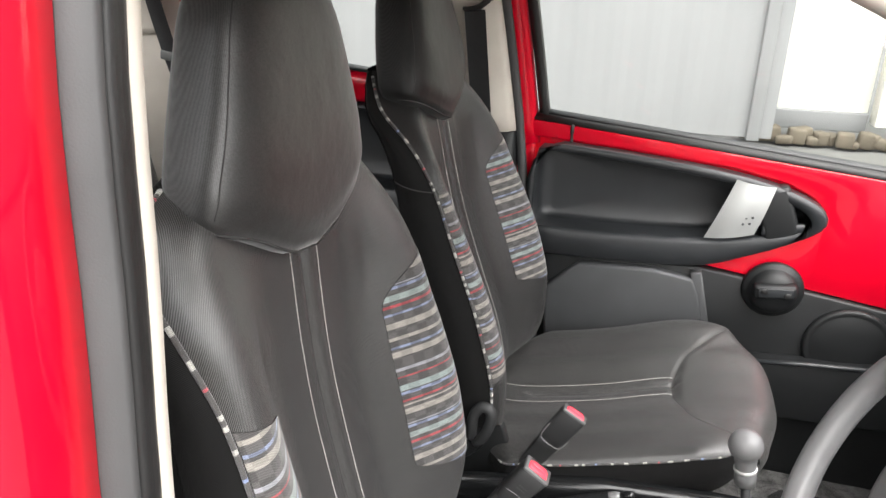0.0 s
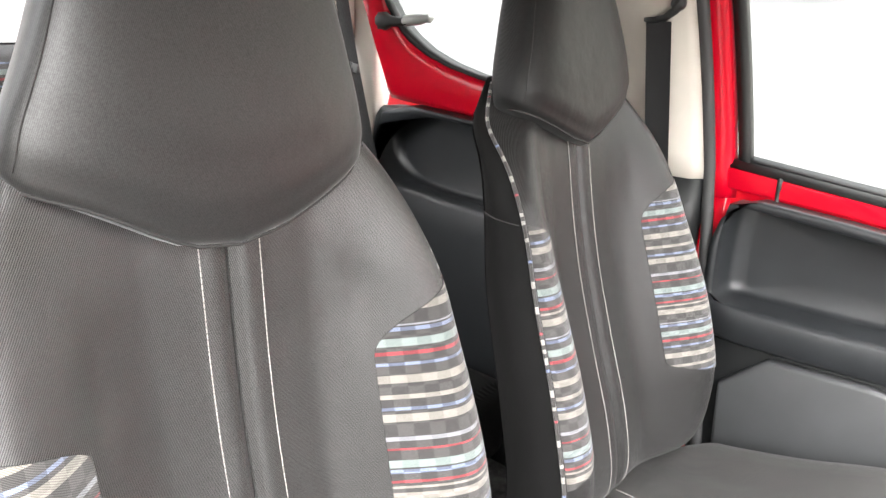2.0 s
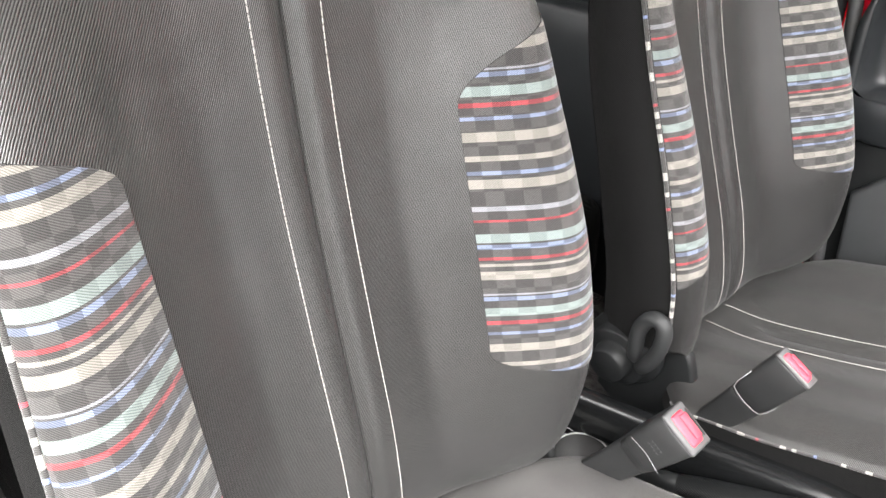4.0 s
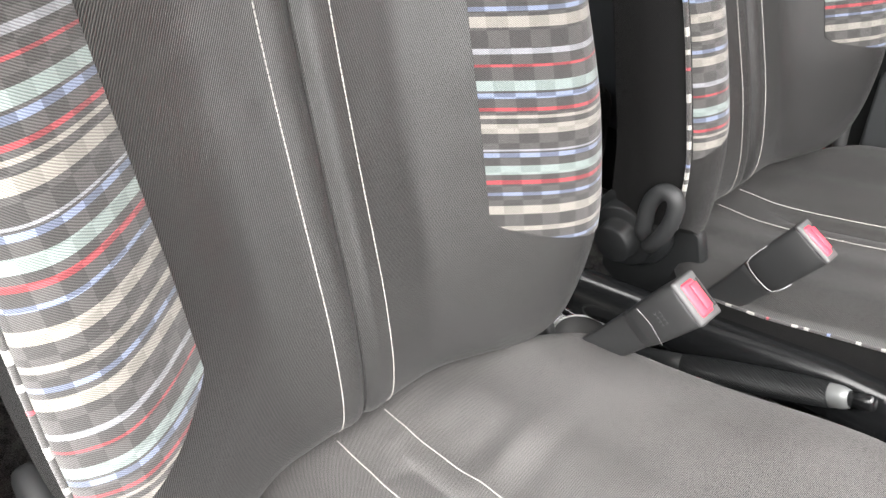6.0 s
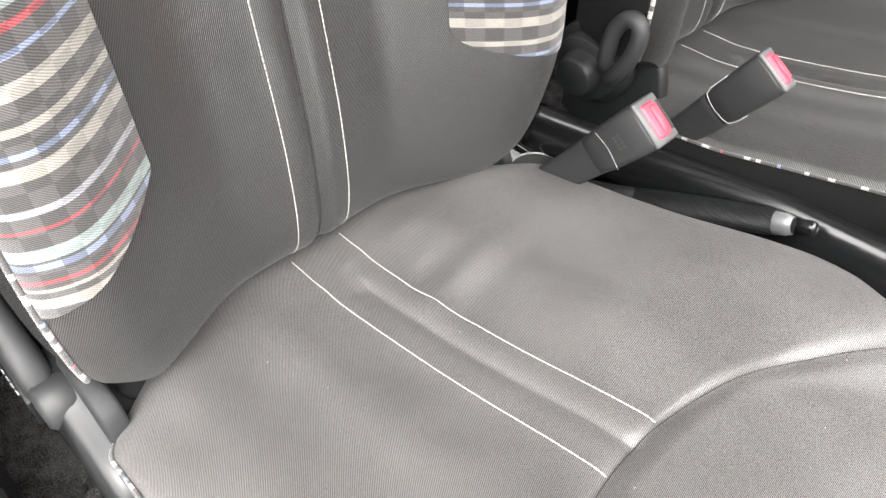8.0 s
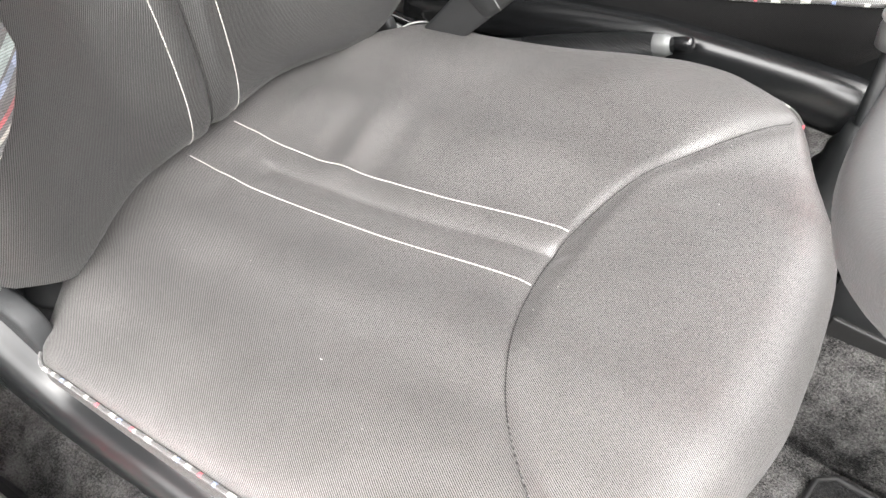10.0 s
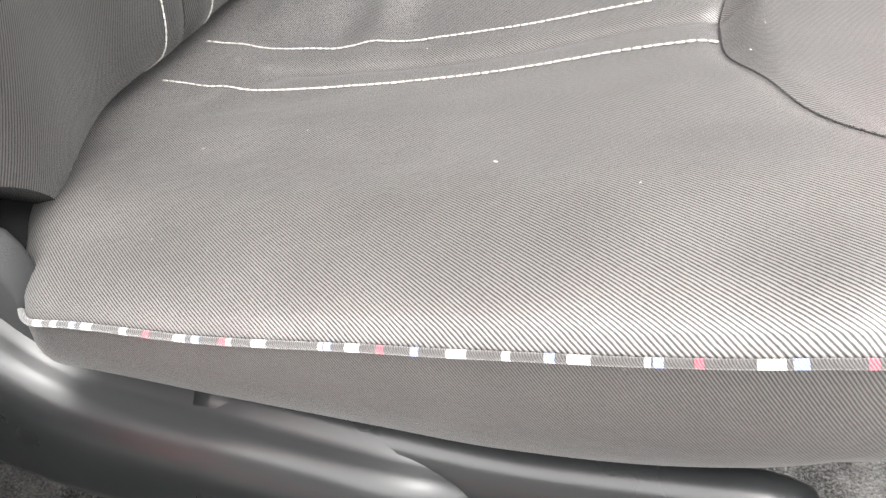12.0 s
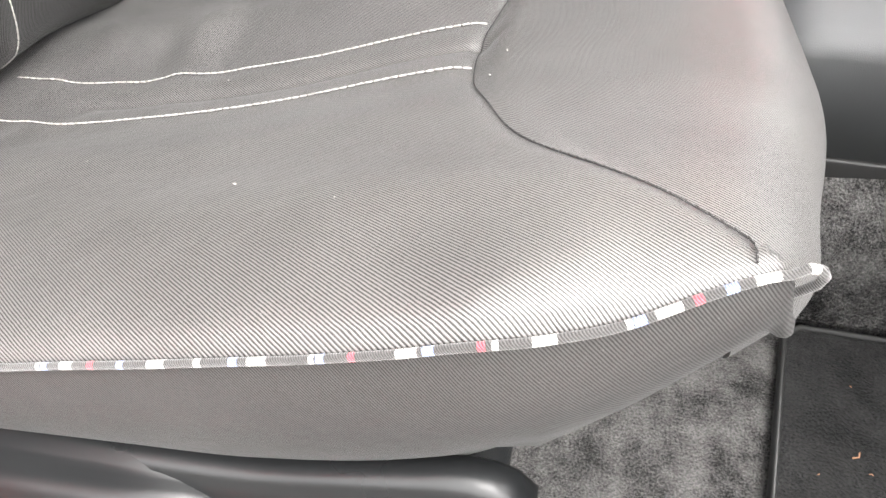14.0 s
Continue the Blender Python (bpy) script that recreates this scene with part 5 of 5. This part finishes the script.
part("frame_sheet", loft([tilt_ring(o_r, 1.01), tilt_ring(o_r, 0.975), tilt_ring(blend(o_r, i_r, 0.12), 0.965), tilt_ring(blend(o_r, i_r, 0.75), 0.972), tilt_ring(blend(o_r, i_r, 0.9), 0.982), tilt_ring(blend(o_r, i_r, 0.92), 1.01)], False, False), M_RED, rear_door, "glossy red window frame")
win2 = empty_at("window_2", (-0.45, 0.99, 1.16), "rear quarter window with black gasket", "window", kind="structure")
part("gasket", loft([tilt_ring(blend(o_r, i_r, 0.88), 0.985), tilt_ring(blend(o_r, i_r, 0.90), 0.974), tilt_ring(blend(o_r, i_r, 0.98), 0.978), tilt_ring(i_r, 0.990), tilt_ring(i_r, 1.01)], False, False), M_GASKET, win2)
part("bright_lip", loft([tilt_ring(blend(o_r, i_r, 0.985), 0.976), tilt_ring(blend(o_r, i_r, 1.005), 0.977), tilt_ring(blend(o_r, i_r, 1.02), 0.990)], False, False), M_RUBBER, win2)
part("pane", (tilt_ring(shrink(i_r, 1.01), 0.992), [tuple(range(90))]), M_GLASS, win2, smooth=False)
latch = part("catch_base", loft([[(x, 0.955 + 0.010 * c + lean_y(1.3), 1.305 + h * s) for c, s in ((1, -0.6), (0.5, -1), (-0.5, -1), (-1, -0.6), (-1, 0.6), (-0.5, 1), (0.5, 1), (1, 0.6))] for x, h in ((-0.790, 0.010), (-0.785, 0.018), (-0.765, 0.020), (-0.750, 0.012), (-0.70, 0.009), (-0.69, 0.006))]), M_GASKET, win2, "black window catch")
part("catch_arm", loft([[(x, 0.957 + 0.010 * c + lean_y(1.31), 1.308 + 0.12 * (x + 0.70) + h * s) for c, s in ((1, -0.6), (0.5, -1), (-0.5, -1), (-1, -0.6), (-1, 0.6), (-0.5, 1), (0.5, 1), (1, 0.6))] for x, h in ((-0.705, 0.006), (-0.70, 0.012), (-0.66, 0.012), (-0.645, 0.009), (-0.630, 0.010), (-0.625, 0.005))]), M_SILVER, latch, "clear pale catch arm")
rp_o = [(-0.11, 1.098), (-0.464, 1.100), (-0.80, 1.120), (-0.85, 1.00), (-0.86, 0.60), (-0.80, 0.42), (-0.11, 0.42)]
rp_i = [(-0.13, 1.085), (-0.46, 1.088), (-0.70, 1.102), (-0.80, 1.110), (-0.832, 1.09), (-0.835, 1.00), (-0.80, 0.93), (-0.70, 0.905), (-0.40, 0.900), (-0.13, 0.897)]
part("door_panel", pocket_panel(rp_o, rp_i, 1.0, 0.945, 1.02, 120, 1), M_DOORTOP, rear_door, "dark moulded rear door panel with a hollow")

tagged(part("trim_sill_far", box((0.03, 1.003, 0.335), (2.30, 0.046, 0.215), 0.006), M_PLASTIC), "black trim along the far door sill", "sill trim", kind="structure")

# rear side beyond the door, tailgate and rear window
tagged(part("wall_rear_corner", join(box((-0.98, 0.99, 0.85), (0.26, 0.05, 1.20), 0.01), box((-1.02, 0.97, 1.40), (0.20, 0.06, 0.32), 0.02)), M_BEIGE), "beige rear corner trim", "pillar trim", kind="structure")
tagged(part("wall_tailgate", join(box((-1.16, 0.325, 0.75), (0.05, 1.38, 0.90), 0.01), box((-1.14, 0.325, 1.57), (0.06, 1.38, 0.06), 0.01)), M_PLASTIC), "black tailgate trim below the rear window", "tailgate", kind="structure")

# near side: B pillar, sill, rear door
near_pillar = empty_at("wall_pillar_near", (0.0, -0.36, 0.40), "red painted door pillar with grey rubber seal and beige trim", "door pillar", kind="structure")


def near_y(z):
    return lerp_in(z, [(0.3, -0.075), (0.8, -0.058), (1.0, -0.042), (1.15, -0.027), (1.25, -0.014), (1.39, 0.0), (1.55, 0.03)])


zs_p = steps(0.30, 1.56, 22)
def post_part(name, profile, mat, label, low=0.0):
    part(name, loft([[(x, y + near_y(z), z) for x, y in profile] for z in zs_p if z >= low]), mat, near_pillar, label)


post_part("painted_post", [(-0.09, -0.405), (-0.03, -0.437), (-0.005, -0.437), (0.008, -0.430), (0.016, -0.415), (0.021, -0.392), (0.020, -0.366), (-0.06, -0.35)], M_RED, "glossy red painted post")
post_part("rubber_seal", [(0.006, -0.3655), (0.022, -0.3645), (0.028, -0.360), (0.034, -0.355), (0.036, -0.350), (0.030, -0.347), (0.006, -0.346)], M_RUBBER, "grey rubber door seal")
post_part("ribbed_lip", [(0.006, -0.3445), (0.030, -0.344), (0.034, -0.340), (0.031, -0.335), (0.031, -0.331), (0.027, -0.326), (0.026, -0.321), (0.022, -0.316), (0.018, -0.309), (0.004, -0.308)], M_GASKET, "dark ribbed inner lip of the seal")
post_part("beige_trim", [(-0.04, -0.330), (0.002, -0.3065), (0.014, -0.3065), (0.013, -0.290), (0.006, -0.285), (-0.04, -0.284)], M_BEIGE, "pale beige pillar trim", 0.95)
post_part("inner_trim", [(-0.12, -0.345), (-0.042, -0.330), (-0.042, -0.282), (-0.12, -0.262)], M_DOORLOW, "dark grey inner pillar trim")
tagged(part("wall_sill", loft([[(x, -0.441, 0.25), (x, -0.441, 0.400), (x, -0.444, 0.406), (x, -0.452, 0.404), (x, -0.458, 0.39), (x, -0.462, 0.25)] for x in steps(-0.05, 1.1, 6)]), M_RED), "red painted door sill", "door sill", kind="structure")
# black trim added over the red sill, keeps its reflection off the side cover
tagged(part("trim_sill", loft([[(x, -0.328, 0.25), (x, -0.332, 0.395), (x, -0.340, 0.414), (x, -0.352, 0.418), (x, -0.425, 0.414), (x, -0.438, 0.402), (x, -0.438, 0.25)] for x in steps(-0.05, 1.1, 6)]), M_PLASTIC), "added black trim covering the door sill against red reflections", "sill trim", kind="structure")
tagged(part("sill_seal", tube([(x, -0.352, 0.426) for x in steps(-0.05, 1.1, 12)], 0.014, 12), M_SEALPALE), "pale grey rubber seal along the door sill", "door seal", kind="structure")
tagged(part("wall_near_rear", join(box((-0.62, -0.365, 0.70), (1.0, 0.06, 0.80), 0.01), box((-0.62, -0.30, 1.56), (1.1, 0.08, 0.06), 0.01), box((-1.05, -0.34, 1.30), (0.14, 0.06, 0.5), 0.01)), M_PLASTIC), "black near rear door panel", "car door", kind="structure")

# roof
def roof_point(u, v):
    x = -1.15 + 1.72 * v
    y = 0.325 + 0.62 * u
    return Vector((x, y, 1.62 - 0.065 * u * u - 0.10 * max(0.0, (v - 0.75) / 0.25) ** 2 - 0.05 * max(0.0, (0.25 - v) / 0.25) ** 2))


tagged(part("ceiling", join(grid(roof_point, steps(-1, 1, 16), steps(0, 1, 24), True), grid(lambda u, v: roof_point(u, v) + Vector((0, 0, 0.04)), steps(-1, 1, 16), steps(0, 1, 24))), M_ROOF), "beige cloth headliner", "headliner", kind="structure")
tagged(part("wall_roof_skin", join(grid(lambda u, v: roof_point(u * 1.05, v) + Vector((0, 0, 0.050)), steps(-1, 1, 16), steps(0, 1, 24)), grid(lambda u, v: roof_point(u * 1.05, v) + Vector((0, 0, 0.044)), steps(-1, 1, 16), steps(0, 1, 24), True)), M_RED), "red painted car roof", "car roof", kind="structure")
tagged(part("wall_near_skin", prism([(-0.10, 0.28), (-0.10, 1.08), (-1.12, 1.12), (-1.16, 0.70), (-1.10, 0.28)], "y", -0.445, -0.425, 0.006), M_RED), "red painted rear door skin", "car door", kind="structure")
tagged(part("wall_tail_skin", prism([(-0.40, 0.30), (1.05, 0.30), (1.02, 1.20), (-0.37, 1.20)], "x", -1.205, -1.190, 0.006), M_RED), "red painted tailgate skin", "tailgate", kind="structure")
tagged(part("wall_bonnet", loft([[(x, -0.42, 0.30), (x, -0.42, z - 0.06), (x, -0.34, z), (x, 0.325, z + 0.03), (x, 0.99, z), (x, 1.07, z - 0.06), (x, 1.07, 0.30)] for x, z in ((1.31, 1.02), (1.6, 0.96), (1.95, 0.86), (2.12, 0.74), (2.18, 0.55))]), M_RED), "red painted bonnet and front wings", "bonnet", kind="structure")
for side in (-1, 1):
    rail = [(-1.15, 0.325 + side * 0.60, 1.52), (-0.6, 0.325 + side * 0.615, 1.565), (0.0, 0.325 + side * 0.62, 1.570), (0.25, 0.325 + side * 0.625, 1.535), (0.57, 0.325 + side * 0.635, 1.432), (0.9, 0.325 + side * 0.655, 1.27), (1.25, 0.325 + side * 0.67, 1.04)]
    pts = [tuple(lerp_in(k, [(i, p[c]) for i, p in enumerate(rail)]) for c in range(3)) for k in steps(0, 6, 48)]
    tagged(part("trim_roof_rail", tube(pts, 0.032, 14), M_BEIGE), "beige roof rail and windscreen pillar trim", "roof trim", kind="structure")

# ---- rear bench ----
bench = empty_at("rear_bench", (-0.75, 0.325, 0.30), "dark rear bench with a striped band along its top", "car seat")


def bench_front(u, t):
    y = 0.325 + 0.52 * u
    z = 0.55 + 0.70 * t
    x = -0.79 - 0.14 * t - 0.06 * max(0.0, (t - 0.92) / 0.08) ** 2 - 0.05 * abs(u) ** 6 - 0.008 * math.exp(-((u / 0.02) ** 2))
    z -= 0.03 * abs(u) ** 8
    return Vector((x, y, z))


part("bench_back", grid(bench_front, steps(-1, 1, 60), steps(0, 1, 40), True), M_BACK, bench)
part("bench_rear", grid(lambda u, t: bench_front(u, t) + Vector((-0.12 + 0.06 * t, 0, 0)), steps(-1, 1, 20), steps(0, 1, 12)), M_SIDE, bench)
for centre_u in (0.44, -0.42):
    lows, z_end = stripe_rows(1.125, 1.225, 1.21)
    verts, faces, rows, uvs = [], [], [], []
    cols = steps(centre_u - 0.34, centre_u + 0.34, 40)
    zs = [z for z, _ in lows] + [z_end]
    for z in zs:
        for c in cols:
            p = bench_front(c, (z - 0.55) / 0.70)
            verts.append(p + Vector((0.0025, 0, 0)))
            uvs.append((p.y / 0.0135, p.z / 0.0135))
    for j in range(len(zs) - 1):
        for i in range(len(cols) - 1):
            edge = abs(((cols[i] + cols[i + 1]) / 2 - centre_u) / 0.34)
            if zs[j] < 1.125 + 0.07 * edge**2.5:
                continue
            faces.append((j * 41 + i, (j + 1) * 41 + i, (j + 1) * 41 + i + 1, j * 41 + i + 1))
            rows.append(lows[j][1])
    part("striped_band", (verts, faces), STRIPE_MATS, bench, "woven stripes in mint, cream, blue and red on charcoal", rows=rows, uvs=uvs)
part("bench_cushion", box((-0.55, 0.325, 0.46), (0.46, 1.14, 0.20), 0.05, 4), M_SIDE, bench)
for y in (0.56,):
    rest = part("bench_headrest", box((-0.95, y, 1.395), (0.09, 0.24, 0.17), 0.03, 4, Matrix.Rotation(radians(-8), 4, "Y")), M_HEAD, bench, "black padded headrest on two posts")
    for s in (-0.06, 0.06):
        part("post", tube([(-0.938, y + s, 1.24), (-0.944, y + s, 1.34)], 0.006, 10), M_GASKET, rest)
        part("post_collar", lathe([(0.014, 0), (0.014, 0.006), (0.009, 0.010)], (-0.939, y + s, 1.245), (0, 0, 1), 14), M_GASKET, rest)

# ---- outside ----
ground = tagged(part("ground", ([(-400, -400, -0.08), (400, -400, -0.08), (400, 400, -0.08), (-400, 400, -0.08)], [(0, 1, 2, 3)]), M_GROUND, smooth=False), "dark grey yard paving", "ground", kind="structure")


def ribbed(x0, x1, y, z0, z1, pitch=0.30, depth=0.005):
    prof = []
    x = x0
    while x < x1:
        for f, d in ((0.0, 0), (0.30, 0), (0.50, 1), (0.75, 1), (0.95, 0)):
            prof.append((x + f * pitch, y - depth * d))
        x += pitch
    verts = [(p[0], p[1], z) for z in (z0, z1) for p in prof]
    n = len(prof)
    return verts, [(i, i + 1, n + i + 1, n + i) for i in range(n - 1)]


shed = empty_at("shed", (-2.0, 5.7, 0), "white ribbed sheet-metal shed", "building")
part("ribbed_wall", ribbed(-9.0, 0.95, 5.70, 0.02, 3.6), M_WALL, shed, "white ribbed metal wall", smooth=False)
part("corner_flashing", box((1.04, 5.70, 1.8), (0.10, 0.10, 3.6), 0.01), M_WALL, shed)
part("eave_panel", box((-1.90, 5.62, 1.86), (2.16, 0.10, 0.62), 0.01), M_EAVE, shed, "pale grey sheet panel")
garage = empty_at("garage", (2.4, 6.2, 0), "cream rendered garage wall", "building")
part("rendered_wall", box((1.50, 6.35, 1.9), (0.95, 0.20, 3.6), 0.01), M_WALL2, garage)
part("second_wall", box((4.5, 6.15, 1.9), (5.0, 0.2, 3.6), 0.01), M_WALL2, garage)
part("plinth_board", box((1.5, 6.22, 0.10), (0.95, 0.06, 0.16), 0.008), M_WALL, garage)
rnd = random.Random(5)
for k in range(26):
    x = 1.02 + k * 0.075 + rnd.uniform(-0.02, 0.02)
    tall = rnd.uniform(0.06, 0.14)
    tagged(part("stone", box((x, 5.98 + rnd.uniform(-0.05, 0.05), -0.06 + tall / 2), (rnd.uniform(0.09, 0.15), 0.12, tall), 0.022, 2, Matrix.Rotation(rnd.uniform(-0.5, 0.5), 4, "Z") @ Matrix.Rotation(rnd.uniform(-0.25, 0.25), 4, "Y")), M_STONE), "rough brown stone at the foot of the wall", "stone", "edging stones")
yard = empty_at("yard_wall", (-5.5, 0, 0), "white ribbed sheet-metal yard wall", "wall")
geo = ribbed(-6.0, 5.5, 5.2, 0.02, 3.4)
part("ribbed_sheet", ([(-v[1], v[0], v[2]) for v in geo[0]], [q[::-1] for q in geo[1]]), M_WALL, yard, "white ribbed metal wall", smooth=False)

# unseen plain wall behind the camera, added to bounce light onto the seats
tagged(part("wall_bounce_near", box((0.0, -5.6, 1.0), (14.0, 0.3, 2.2), 0.01), M_WALL2), "unseen plain cream wall added to bounce light into the car", "wall", kind="structure")
# unseen wall ahead of the car, added to block light from the low sky
tagged(part("wall_block_front", box((5.2, 2.4, 1.5), (0.3, 6.4, 3.2), 0.01), M_BLOCKER), "unseen plain grey wall added ahead of the car to block low sky", "wall", kind="structure")
